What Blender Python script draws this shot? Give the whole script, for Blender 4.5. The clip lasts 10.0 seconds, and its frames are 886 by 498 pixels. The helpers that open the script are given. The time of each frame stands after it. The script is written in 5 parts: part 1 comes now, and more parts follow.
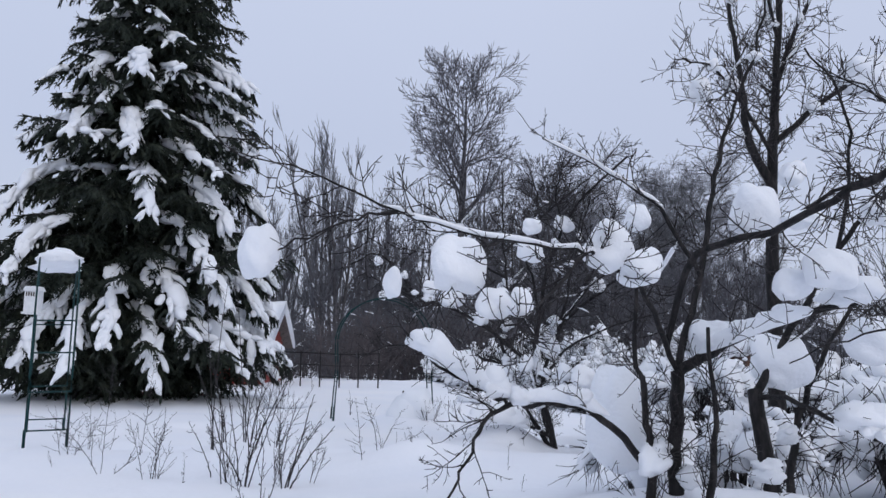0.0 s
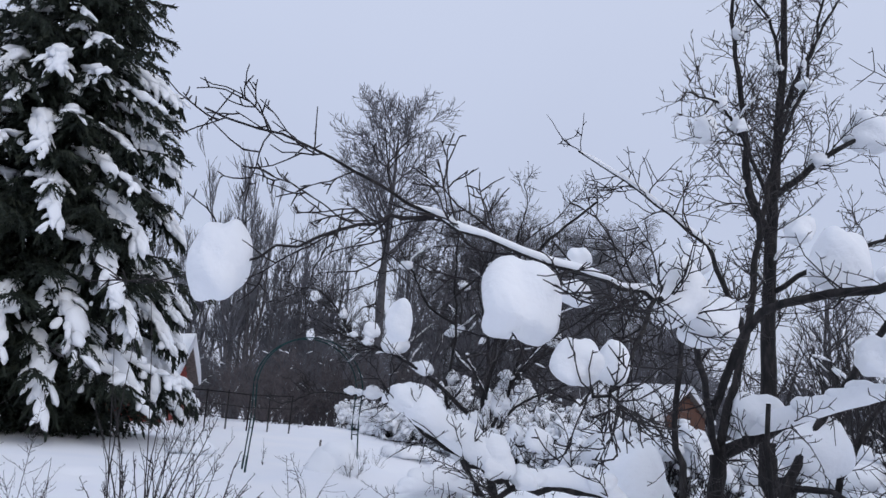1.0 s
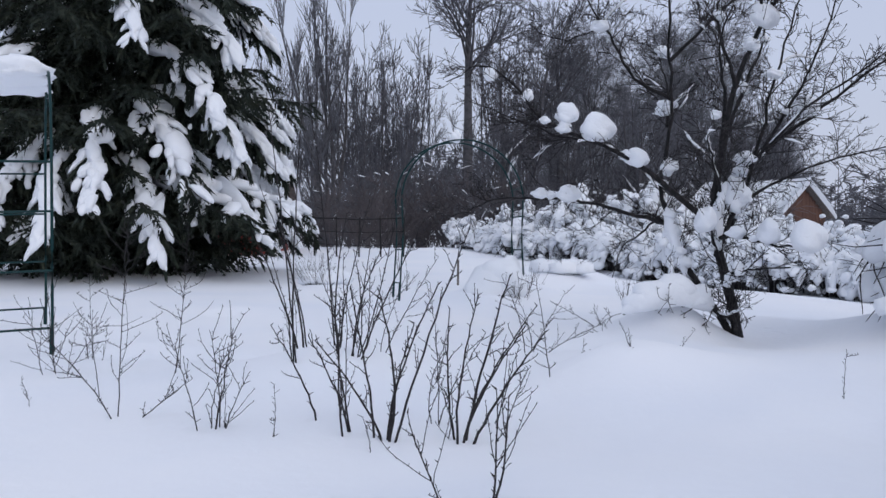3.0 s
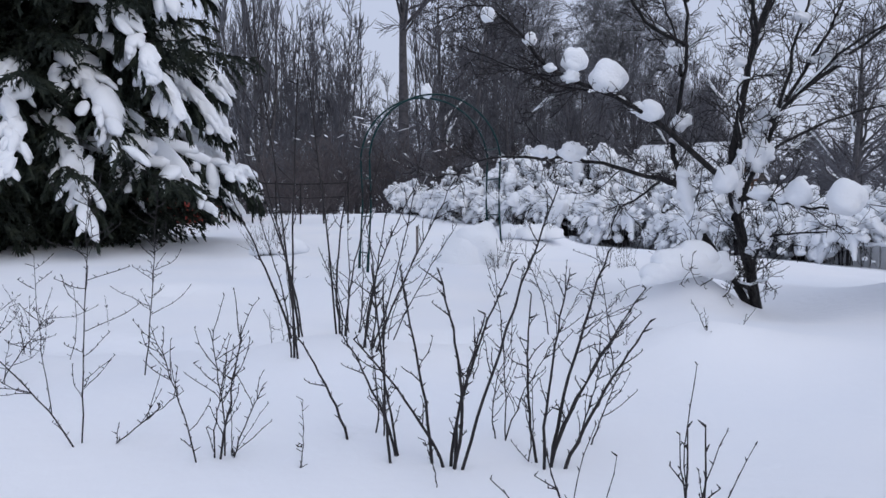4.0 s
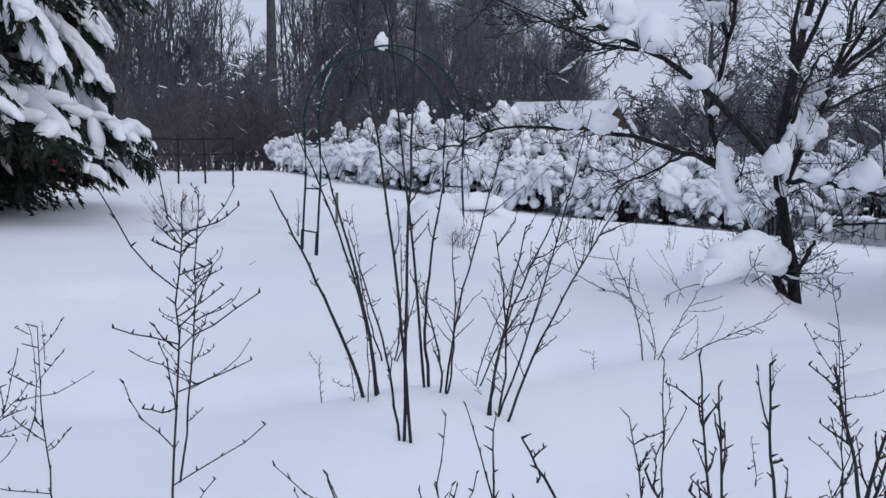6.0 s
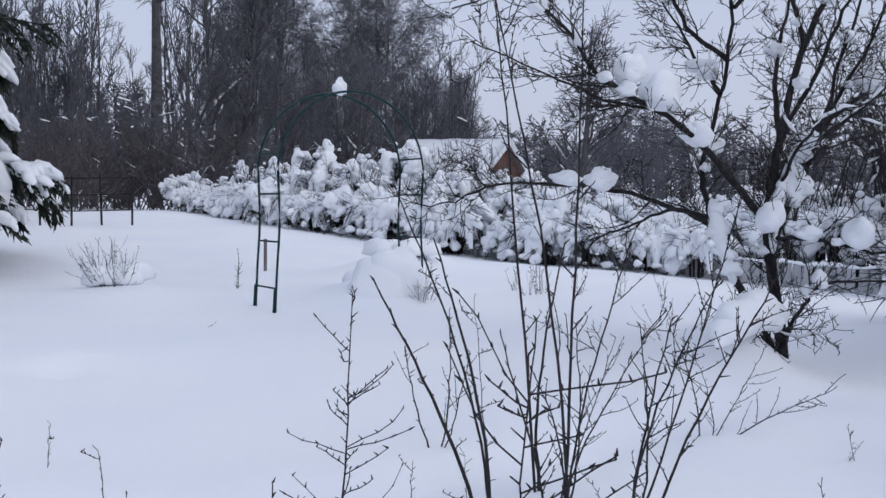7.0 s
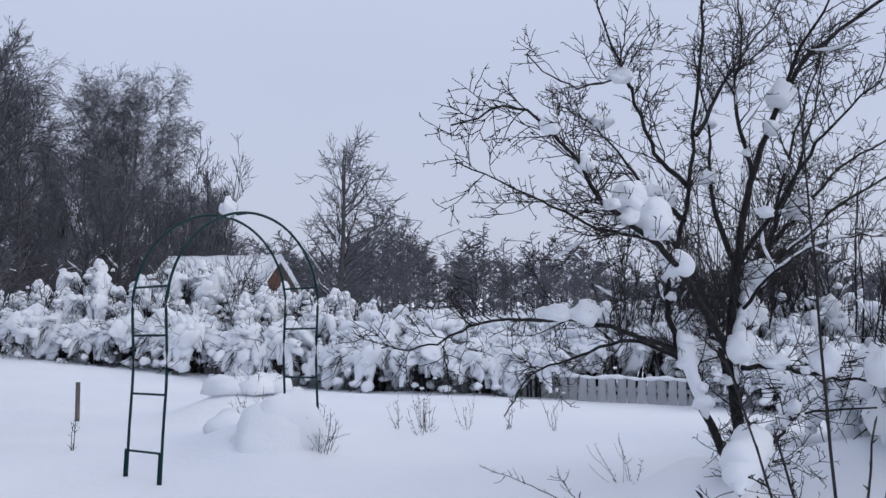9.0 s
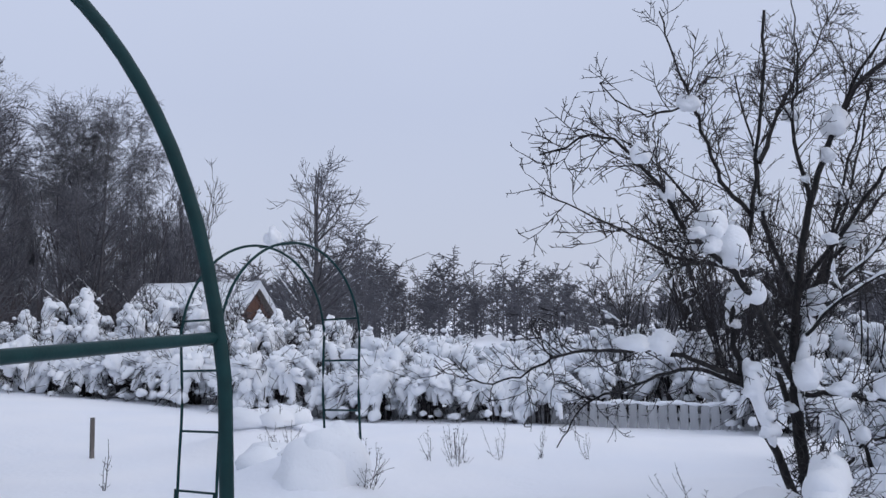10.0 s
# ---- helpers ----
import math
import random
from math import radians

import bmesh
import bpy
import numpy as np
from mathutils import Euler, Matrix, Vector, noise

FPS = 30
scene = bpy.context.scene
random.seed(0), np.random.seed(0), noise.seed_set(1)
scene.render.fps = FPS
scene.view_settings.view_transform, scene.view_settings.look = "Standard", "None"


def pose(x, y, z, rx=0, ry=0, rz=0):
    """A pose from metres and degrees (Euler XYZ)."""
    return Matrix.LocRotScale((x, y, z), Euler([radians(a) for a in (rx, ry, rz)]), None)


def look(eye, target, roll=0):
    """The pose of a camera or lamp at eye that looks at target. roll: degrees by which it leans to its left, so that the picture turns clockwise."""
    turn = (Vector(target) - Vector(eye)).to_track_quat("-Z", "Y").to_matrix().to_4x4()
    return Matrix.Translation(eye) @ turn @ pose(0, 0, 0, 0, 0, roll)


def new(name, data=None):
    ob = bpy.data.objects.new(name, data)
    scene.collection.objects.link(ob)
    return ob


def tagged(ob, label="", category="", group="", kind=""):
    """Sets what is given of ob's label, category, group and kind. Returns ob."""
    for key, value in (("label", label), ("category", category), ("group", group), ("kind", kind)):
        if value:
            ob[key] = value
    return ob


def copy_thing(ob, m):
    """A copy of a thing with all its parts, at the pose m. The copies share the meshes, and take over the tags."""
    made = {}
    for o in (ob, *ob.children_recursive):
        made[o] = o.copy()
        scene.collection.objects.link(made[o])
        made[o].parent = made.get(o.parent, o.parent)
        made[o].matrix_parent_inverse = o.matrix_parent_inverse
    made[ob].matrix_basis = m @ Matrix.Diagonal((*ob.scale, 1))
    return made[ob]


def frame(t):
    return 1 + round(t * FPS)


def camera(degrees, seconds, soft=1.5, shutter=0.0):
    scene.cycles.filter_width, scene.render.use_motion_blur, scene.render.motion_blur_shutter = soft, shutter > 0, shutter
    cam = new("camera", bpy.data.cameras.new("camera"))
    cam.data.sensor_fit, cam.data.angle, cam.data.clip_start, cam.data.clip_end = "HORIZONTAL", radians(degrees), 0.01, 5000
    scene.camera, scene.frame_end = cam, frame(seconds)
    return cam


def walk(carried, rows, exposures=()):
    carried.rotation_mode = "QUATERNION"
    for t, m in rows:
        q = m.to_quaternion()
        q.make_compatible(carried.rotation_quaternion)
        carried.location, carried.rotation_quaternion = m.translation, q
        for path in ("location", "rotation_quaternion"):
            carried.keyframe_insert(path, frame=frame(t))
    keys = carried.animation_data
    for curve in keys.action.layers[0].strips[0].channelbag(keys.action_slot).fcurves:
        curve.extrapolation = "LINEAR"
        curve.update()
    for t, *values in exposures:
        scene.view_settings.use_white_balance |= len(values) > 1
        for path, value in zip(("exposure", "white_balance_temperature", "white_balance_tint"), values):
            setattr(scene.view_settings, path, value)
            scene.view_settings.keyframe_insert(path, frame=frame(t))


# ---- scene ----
cam = camera(55.6, 10.0)
PATH = [
    (0, (0.03, 0.114, 1.033), (0.031, 2.097, 1.295), 1.2),
    (0.5, (-0.127, 0.659, 1.087), (-0.049, 2.629, 1.423), 3.6),
    (1, (-0.32, 1.135, 1.097), (-0.124, 3.089, 1.475), 4.5),
    (1.5, (-0.497, 1.569, 1.015), (-0.323, 3.552, 1.216), 2.0),
    (2, (-0.778, 2.125, 0.969), (-0.798, 4.125, 0.989), 0.9),
    (2.5, (-1.062, 2.693, 0.958), (-1.099, 4.693, 0.937), 0.7),
    (3.8, (-1.71, 4.001, 0.905), (-1.464, 5.982, 0.787), -0.2),
    (4, (-1.795, 4.141, 0.92), (-1.563, 6.124, 0.787), -0.1),
    (4.5, (-2.048, 4.513, 0.932), (-1.804, 6.49, 0.755), 0.1),
    (5, (-2.231, 4.873, 0.921), (-1.915, 6.837, 0.709), 0.4),
    (5.2, (-2.298, 5.006, 0.927), (-1.943, 6.962, 0.709), 0.6),
    (6.3, (-2.801, 5.705, 1.14), (-2.144, 7.578, 0.896), 0.8),
    (6.5, (-2.924, 5.797, 1.172), (-2.219, 7.655, 0.948), 0.8),
    (7, (-3.249, 6.112, 1.205), (-2.4, 7.916, 1.045), 1.1),
    (7.5, (-3.477, 6.516, 1.215), (-2.491, 8.254, 1.128), 1.2),
    (8, (-3.656, 6.793, 1.248), (-2.537, 8.45, 1.236), 1.1),
    (8.5, (-3.851, 7.16, 1.332), (-2.6, 8.719, 1.386), 0.7),
    (9, (-4.009, 7.517, 1.332), (-2.657, 8.986, 1.447), -0.1),
    (9.5, (-4.207, 7.755, 1.344), (-2.81, 9.179, 1.494), -0.5),
    (10, (-4.401, 8.01, 1.384), (-2.993, 9.421, 1.554), -0.8),
]
walk(cam, [(t, look(eye, target, roll)) for t, eye, target, roll in PATH])

# ---- light: an overcast winter sky ----
world = bpy.data.worlds.new("overcast")
scene.world = world
world.use_nodes = True
wt = world.node_tree
wt.nodes.clear()
w_out = wt.nodes.new("ShaderNodeOutputWorld")
w_sky = wt.nodes.new("ShaderNodeTexSky")
w_sky.sky_type, w_sky.sun_disc = "NISHITA", False
w_sky.sun_elevation, w_sky.sun_rotation = radians(24), radians(140)
w_sky.dust_density, w_sky.air_density = 4.0, 1.0
w_bg = wt.nodes.new("ShaderNodeBackground")
w_bg.inputs["Strength"].default_value = 0.012
w_coord = wt.nodes.new("ShaderNodeTexCoord")
w_sep = wt.nodes.new("ShaderNodeSeparateXYZ")
w_ramp = wt.nodes.new("ShaderNodeValToRGB")
w_ramp.color_ramp.elements[0].position, w_ramp.color_ramp.elements[0].color = 0.0, (0.52, 0.565, 0.70, 1)
w_ramp.color_ramp.elements[1].position, w_ramp.color_ramp.elements[1].color = 0.9, (0.66, 0.72, 0.88, 1)
mid_stop = w_ramp.color_ramp.elements.new(0.25)
mid_stop.color = (0.50, 0.555, 0.72, 1)
w_cloud = wt.nodes.new("ShaderNodeTexNoise")
w_cloud.inputs["Scale"].default_value = 1.6
w_cloud.inputs["Detail"].default_value = 4
w_mul = wt.nodes.new("ShaderNodeMapRange")
w_mul.inputs["To Min"].default_value, w_mul.inputs["To Max"].default_value = 0.94, 1.06
w_over = wt.nodes.new("ShaderNodeBackground")
w_add = wt.nodes.new("ShaderNodeAddShader")
wt.links.new(w_sky.outputs[0], w_bg.inputs["Color"])
wt.links.new(w_coord.outputs["Generated"], w_sep.inputs[0])
wt.links.new(w_coord.outputs["Generated"], w_cloud.inputs["Vector"])
wt.links.new(w_sep.outputs["Z"], w_ramp.inputs[0])
wt.links.new(w_cloud.outputs[0], w_mul.inputs["Value"])
wt.links.new(w_ramp.outputs[0], w_over.inputs["Color"])
wt.links.new(w_mul.outputs[0], w_over.inputs["Strength"])
wt.links.new(w_bg.outputs[0], w_add.inputs[0])
wt.links.new(w_over.outputs[0], w_add.inputs[1])
wt.links.new(w_add.outputs[0], w_out.inputs["Surface"])
sun_data = bpy.data.lights.new("sun", "SUN")
sun_data.energy, sun_data.angle, sun_data.color = 0.5, radians(40), (1.0, 0.96, 0.92)
sun = new("sun", sun_data)
sun.matrix_world = look((10, -20, 18), (0, 0, 0))


# ---- materials ----
def material(name, colours, scale=8.0, rough=0.8, bump=0.3, bump_scale=60.0, metal=0.0, vary=0.0, spec=0.3, bump_dist=0.01, stretch=(1, 1, 1)):
    """Two scales of noise between the colours given, fine relief, and a per-object change of value."""
    m = bpy.data.materials.new(name)
    m.use_nodes = True
    t = m.node_tree
    b = t.nodes["Principled BSDF"]
    b.inputs["Roughness"].default_value, b.inputs["Metallic"].default_value = rough, metal
    b.inputs["Specular IOR Level"].default_value = spec
    co = t.nodes.new("ShaderNodeTexCoord")
    mp = t.nodes.new("ShaderNodeMapping")
    mp.inputs["Scale"].default_value = stretch
    n1, n2 = t.nodes.new("ShaderNodeTexNoise"), t.nodes.new("ShaderNodeTexNoise")
    n1.inputs["Scale"].default_value, n2.inputs["Scale"].default_value = scale, bump_scale
    n1.inputs["Detail"].default_value = 6
    n2.inputs["Detail"].default_value = 4
    r = t.nodes.new("ShaderNodeValToRGB")
    while len(r.color_ramp.elements) < len(colours):
        r.color_ramp.elements.new(0.5)
    for i, (e, c) in enumerate(zip(r.color_ramp.elements, colours)):
        e.position, e.color = 0.3 + 0.4 * i / max(1, len(colours) - 1), (*c, 1)
    bp = t.nodes.new("ShaderNodeBump")
    bp.inputs["Strength"].default_value, bp.inputs["Distance"].default_value = bump, bump_dist
    t.links.new(co.outputs["Object"], mp.inputs[0])
    t.links.new(mp.outputs[0], n1.inputs["Vector"])
    t.links.new(mp.outputs[0], n2.inputs["Vector"])
    t.links.new(n1.outputs[0], r.inputs[0])
    t.links.new(n2.outputs[0], bp.inputs["Height"])
    t.links.new(bp.outputs[0], b.inputs["Normal"])
    if vary:
        info, mr, hs = t.nodes.new("ShaderNodeObjectInfo"), t.nodes.new("ShaderNodeMapRange"), t.nodes.new("ShaderNodeHueSaturation")
        mr.inputs["To Min"].default_value, mr.inputs["To Max"].default_value = 1 - vary, 1 + vary
        t.links.new(info.outputs["Random"], mr.inputs["Value"])
        t.links.new(mr.outputs[0], hs.inputs["Value"])
        t.links.new(r.outputs[0], hs.inputs["Color"])
        t.links.new(hs.outputs[0], b.inputs["Base Color"])
    else:
        t.links.new(r.outputs[0], b.inputs["Base Color"])
    return m


SNOW = material("snow", [(0.80, 0.83, 0.88), (0.86, 0.88, 0.91)], 1.2, 0.75, 0.35, 35.0, spec=0.2, bump_dist=0.02)
SNOW_GROUND = material("snow_ground", [(0.80, 0.83, 0.89), (0.87, 0.88, 0.91)], 0.6, 0.75, 0.25, 14.0, spec=0.2, bump_dist=0.03)
BARK = material("dark_wet_bark", [(0.008, 0.008, 0.009), (0.016, 0.015, 0.016), (0.040, 0.036, 0.036)], 30, 0.85, 0.8, 120, stretch=(1, 1, 0.3))
# far bark is lightened to grey: distance haze painted into its colour
BARK_FAR = material("hazed_bark", [(0.056, 0.054, 0.060), (0.112, 0.109, 0.118)], 6, 0.9, 0.4, 40, vary=0.15)
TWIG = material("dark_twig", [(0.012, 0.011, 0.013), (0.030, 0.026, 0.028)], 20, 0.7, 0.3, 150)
# far twigs and brushwood likewise: haze put into the base colour, palest in TWIG_HAZE
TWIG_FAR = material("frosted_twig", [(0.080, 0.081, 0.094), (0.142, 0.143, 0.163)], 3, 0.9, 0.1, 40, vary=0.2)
TWIG_HAZE = material("hazed_pale_twig", [(0.12, 0.123, 0.14), (0.21, 0.214, 0.24)], 3, 0.9, 0.1, 40, vary=0.15)
BRUSH = material("hazed_brown_brushwood", [(0.062, 0.055, 0.059), (0.124, 0.110, 0.115)], 3, 0.9, 0.1, 40, vary=0.25)
NEEDLE = material("spruce_needles", [(0.006, 0.010, 0.009), (0.016, 0.024, 0.017), (0.03, 0.036, 0.022)], 5, 0.7, 0.2, 60)
GREEN_PAINT = material("dark_green_enamel", [(0.003, 0.024, 0.026), (0.005, 0.038, 0.040)], 30, 0.5, 0.4, 200, spec=0.2, bump_dist=0.001)
FENCE_WOOD = material("weathered_board", [(0.34, 0.35, 0.37), (0.46, 0.47, 0.49)], 12, 0.85, 0.5, 60, vary=0.12, stretch=(1, 1, 0.15))
OLD_WOOD = material("old_grey_wood", [(0.10, 0.09, 0.085), (0.2, 0.18, 0.17)], 14, 0.9, 0.5, 70, stretch=(1, 1, 0.2))
RED_PAINT = material("falu_red_board", [(0.16, 0.03, 0.025), (0.26, 0.05, 0.04)], 6, 0.8, 0.4, 50, stretch=(1, 1, 0.2))
BROWN_BOARD = material("brown_board", [(0.07, 0.036, 0.027), (0.12, 0.062, 0.045)], 6, 0.85, 0.4, 50, stretch=(1, 1, 0.2))
WHITE_PLASTIC = material("white_plastic", [(0.62, 0.64, 0.66), (0.74, 0.75, 0.76)], 20, 0.45, 0.2, 80)
SEED_BROWN = material("dry_seed_head", [(0.03, 0.02, 0.018), (0.08, 0.055, 0.045)], 30, 0.9, 0.5, 150)


# ---- ground ----
HUMPS = [  # x, y, height, radius
    (1.9, 11.1, 0.12, 0.7), (0.5, 10.2, 0.08, 0.5), (2.6, 9.9, 0.22, 0.8), (1.2, 4.9, 0.22, 0.8), (2.2, 5.3, 0.2, 0.9),
] + [
    (-1.9, 7.3, 0.07, 0.9), (-1.3, 6.6, -0.07, 0.9), (-2.6, 14.6, 0.10, 0.7), (-0.1, 14.0, 0.22, 0.6), (0.2, 9.2, 0.03, 0.8),
    (0.6, 16.0, 0.25, 0.6), (-0.5, 13.45, 0.14, 0.5), (-6.2, 17.4, 0.1, 2.6), (1.3, 16.6, 0.25, 0.5), (-3.2, 7.9, 0.06, 0.8),
    (0.4, 7.7, 0.05, 1.0), (-0.25, 7.75, 0.13, 0.32), (0.05, 7.9, 0.08, 0.4), (-3.6, 11.5, 0.05, 0.8), (-1.0, 11.6, 0.05, 0.5), (-0.4, 5.6, 0.08, 0.8), (1.4, 7.6, 0.12, 1.2), (3.6, 9.0, 0.2, 1.0), (-1.9, 8.25, 0.16, 0.55), (1.35, 10.2, -0.10, 0.7), (-1.9, 6.9, -0.075, 1.5), (-4.2, 9.75, 0.045, 1.2), (0.92, 10.42, 0.26, 0.42), (0.75, 10.2, 0.10, 0.4),
]
_tr = random.Random(19)
for tx, ty in [(-3.3, 9.0), (-2.9, 8.9), (-2.45, 8.85), (-2.05, 8.75), (-1.6, 9.0), (-1.1, 9.1), (-0.6, 9.25), (-0.1, 9.3), (0.35, 9.2), (-0.3, 8.6), (0.2, 8.2), (-0.7, 7.4), (0.6, 6.6), (-3.9, 10.2), (-3.2, 11.2)]:
    # trodden, uneven snow: a hollow with a low rim beside it
    HUMPS += [(tx, ty, -_tr.uniform(0.04, 0.08), _tr.uniform(0.17, 0.26)), (tx + _tr.uniform(-0.35, 0.35), ty + _tr.uniform(0.2, 0.4), _tr.uniform(0.02, 0.05), _tr.uniform(0.16, 0.28))]
FENCE_A, FENCE_DIR, FENCE_OUT = Vector((6.12, 15.46)), Vector((-0.438, 0.899)), Vector((0.899, 0.438))


def ground_z(x, y):
    """Height of the snow over the plan; works on numbers and on arrays."""
    x, y = np.asarray(x, float), np.asarray(y, float)
    z = 0.035 * np.sin(0.55 * x + 0.3 * y) + 0.03 * np.sin(0.9 * y - 0.4 * x + 1.3) + 0.016 * np.sin(2.1 * x + 1.1 * y) * np.sin(1.7 * y + 0.4)
    z += 0.008 * np.sin(4.3 * x - 1.2 * y) * np.sin(3.7 * y + 1.9 * x)
    for hx, hy, h, r in HUMPS:
        z += h * np.exp(-((x - hx) ** 2 + (y - hy) ** 2) / (r * r))
    off = (x - FENCE_A.x) * FENCE_OUT.x + (y - FENCE_A.y) * FENCE_OUT.y
    run = np.clip(((x - FENCE_A.x) * FENCE_DIR.x + (y - FENCE_A.y) * FENCE_DIR.y - 1) / 12, 0, 1)
    z += 0.05
    z -= 0.30 * (1 - run * run * (3 - 2 * run)) / (1 + np.exp(np.clip(-(off + 1.6) * 2.0, -40, 40)))
    # the field climbs to a low bank before the thicket
    rise, west = np.clip((y - 17.5) / 10, 0, 1), np.clip((5 - x) / 6, 0, 1)
    z += 0.25 * rise * rise * (3 - 2 * rise) * west * west * (3 - 2 * west)
    far = np.clip(np.hypot(x, y) - 25, 0, 400)
    z -= 0.03 * np.clip(far, 0, 60) * (1 - np.exp(-far / 12))
    return z


def gz(x, y):
    return float(ground_z(x, y))


def graded(lo, hi, near, step, far):
    mid_part = np.arange(near[0], near[1] + step / 2, step)
    out_hi, out_lo, s = [mid_part[-1]], [mid_part[0]], step
    while out_hi[-1] < hi or out_lo[-1] > lo:
        s *= far
        out_hi.append(out_hi[-1] + s), out_lo.append(out_lo[-1] - s)
    return np.concatenate([out_lo[:0:-1], mid_part, out_hi[1:]])


def mesh_object(name, verts, faces, mats, smooth=True, index=None, parent=None):
    me = bpy.data.meshes.new(name)
    me.from_pydata(verts, [], faces)
    for m in mats:
        me.materials.append(m)
    if smooth:
        me.polygons.foreach_set("use_smooth", [True] * len(me.polygons))
    if index is not None:
        me.polygons.foreach_set("material_index", index)
    me.update()
    ob = new(name, me)
    ob.parent = parent
    return ob


gx, gy = graded(-1500, 1500, (-7, 7), 0.11, 1.09), graded(-1500, 1500, (1.5, 18), 0.11, 1.09)
GX, GY = np.meshgrid(gx, gy)
GZ = ground_z(GX, GY)
nx, ny = len(gx), len(gy)
gidx = np.arange(nx * ny).reshape(ny, nx)
gfaces = np.stack([gidx[:-1, :-1], gidx[:-1, 1:], gidx[1:, 1:], gidx[1:, :-1]], -1).reshape(-1, 4)
ground = mesh_object("ground", np.stack([GX, GY, GZ], -1).reshape(-1, 3).tolist(), gfaces.tolist(), [SNOW_GROUND])
tagged(ground, "deep fresh snow lying over a garden and field", "snow", kind="structure")


# ---- geometry kit ----
class Net:
    """Gathers tubes and lumps for one mesh; tubes alike in size are built together."""

    def __init__(self):
        self.blocks, self.lines, self.n = [], {}, 0

    def add(self, verts, faces):
        self.blocks.append((np.asarray(verts, float), np.asarray(faces)))
        self.n += len(verts)

    def tube(self, pts, rad, sides=5, flat=1.0):
        self.lines.setdefault((len(pts), sides, flat), []).append((pts, rad))
        self.n += 1

    def flush(self):
        for (k, sides, flat), rows in self.lines.items():
            p = np.array([r[0] for r in rows], float)
            rad = np.array([r[1] for r in rows], float)
            tan = np.empty_like(p)
            tan[:, 0], tan[:, -1] = p[:, 1] - p[:, 0], p[:, -1] - p[:, -2]
            if k > 2:
                tan[:, 1:-1] = p[:, 2:] - p[:, :-2]
            tan /= np.linalg.norm(tan, axis=-1, keepdims=True) + 1e-9
            steep = np.abs(tan[..., 2]).mean(1) > 0.85
            up = np.where(steep[:, None], (0.9, 0.4, 0.1), (0, 0, 1.0))[:, None, :]
            side = np.cross(tan, np.broadcast_to(up, tan.shape))
            side /= np.linalg.norm(side, axis=-1, keepdims=True) + 1e-9
            top = np.cross(side, tan)
            a = np.arange(sides) * 2 * math.pi / sides
            ring = p[:, :, None] + rad[:, :, None, None] * (np.cos(a)[:, None] * side[:, :, None] + flat * np.sin(a)[:, None] * top[:, :, None])
            i, j = np.arange(k - 1)[:, None] * sides, np.arange(sides)[None]
            j2 = (j + 1) % sides
            q = np.stack([i + j, i + j2, i + sides + j2, i + sides + j], -1).reshape(-1, 4)
            q = (q[None] + (np.arange(len(rows)) * k * sides)[:, None, None]).reshape(-1, 4)
            self.blocks.append((ring.reshape(-1, 3), q))
        self.lines = {}

    def build(self, name, mat, parent=None, label="", smooth=True, off=(0, 0, 0)):
        self.flush()
        if not self.blocks:
            return None
        verts = np.concatenate([b[0] for b in self.blocks]) - np.asarray(off)
        starts = np.cumsum([0] + [len(b[0]) for b in self.blocks[:-1]])
        loops = np.concatenate([(f + o).ravel() for (v, f), o in zip(self.blocks, starts)])
        sizes = np.concatenate([np.full(len(f), f.shape[1]) for v, f in self.blocks])
        me = bpy.data.meshes.new(name)
        me.vertices.add(len(verts))
        me.vertices.foreach_set("co", verts.ravel())
        me.loops.add(len(loops))
        me.loops.foreach_set("vertex_index", loops.astype(np.int32))
        me.polygons.add(len(sizes))
        me.polygons.foreach_set("loop_start", (np.cumsum(sizes) - sizes).astype(np.int32))
        me.polygons.foreach_set("use_smooth", np.full(len(sizes), smooth))
        me.materials.append(mat)
        me.update(calc_edges=True)
        ob = new(name, me)
        ob.parent = parent
        return tagged(ob, label)


def ico(level):
    bm = bmesh.new()
    bmesh.ops.create_icosphere(bm, subdivisions=level, radius=1.0)
    v = np.array([p.co[:] for p in bm.verts])
    f = np.array([[q.index for q in p.verts] for p in bm.faces])
    bm.free()
    return v, f


ICO = {k: ico(k) for k in (1, 2, 3, 4)}


def lump(net, centre, size, rng, level=2, rough=0.16, bottom=0.35, turn=None, along=None):
    """A soft lump of snow: domed above, flatter below, with an uneven outline."""
    v, f = ICO[level]
    v = v.copy()
    ph = [rng.uniform(0, 6.3) for _ in range(6)]
    w = 1 + rough * (np.sin(2.3 * v[:, 0] + ph[0]) * np.sin(2.1 * v[:, 1] + ph[1]) + 0.6 * np.sin(4.1 * v[:, 2] + 3 * v[:, 0] + ph[2]) + 0.5 * np.sin(5.2 * v[:, 1] - 3.3 * v[:, 0] + ph[3]))
    v *= w[:, None]
    v[:, 2] = np.where(v[:, 2] < 0, v[:, 2] * bottom, v[:, 2])
    if level > 2:
        v *= (1 + 0.5 * rough * (np.sin(7.3 * v[:, 0] + ph[4]) * np.sin(6.7 * v[:, 1] + ph[5]) + 0.7 * np.sin(8.1 * v[:, 2] - 5 * v[:, 1] + ph[0])))[:, None]
    v *= np.asarray(size)
    if along is not None:
        x = unit(np.asarray(along, float))
        y = unit(np.cross((0, 0, 1), x) + 1e-6)
        v = v[:, :1] * x + v[:, 1:2] * y + v[:, 2:] * np.cross(x, y)
        net.add(v + np.asarray(centre), f)
        return
    a = rng.uniform(0, 6.3) if turn is None else turn
    c, s = math.cos(a), math.sin(a)
    v = np.stack([v[:, 0] * c - v[:, 1] * s, v[:, 0] * s + v[:, 1] * c, v[:, 2]], -1) + np.asarray(centre)
    net.add(v, f)


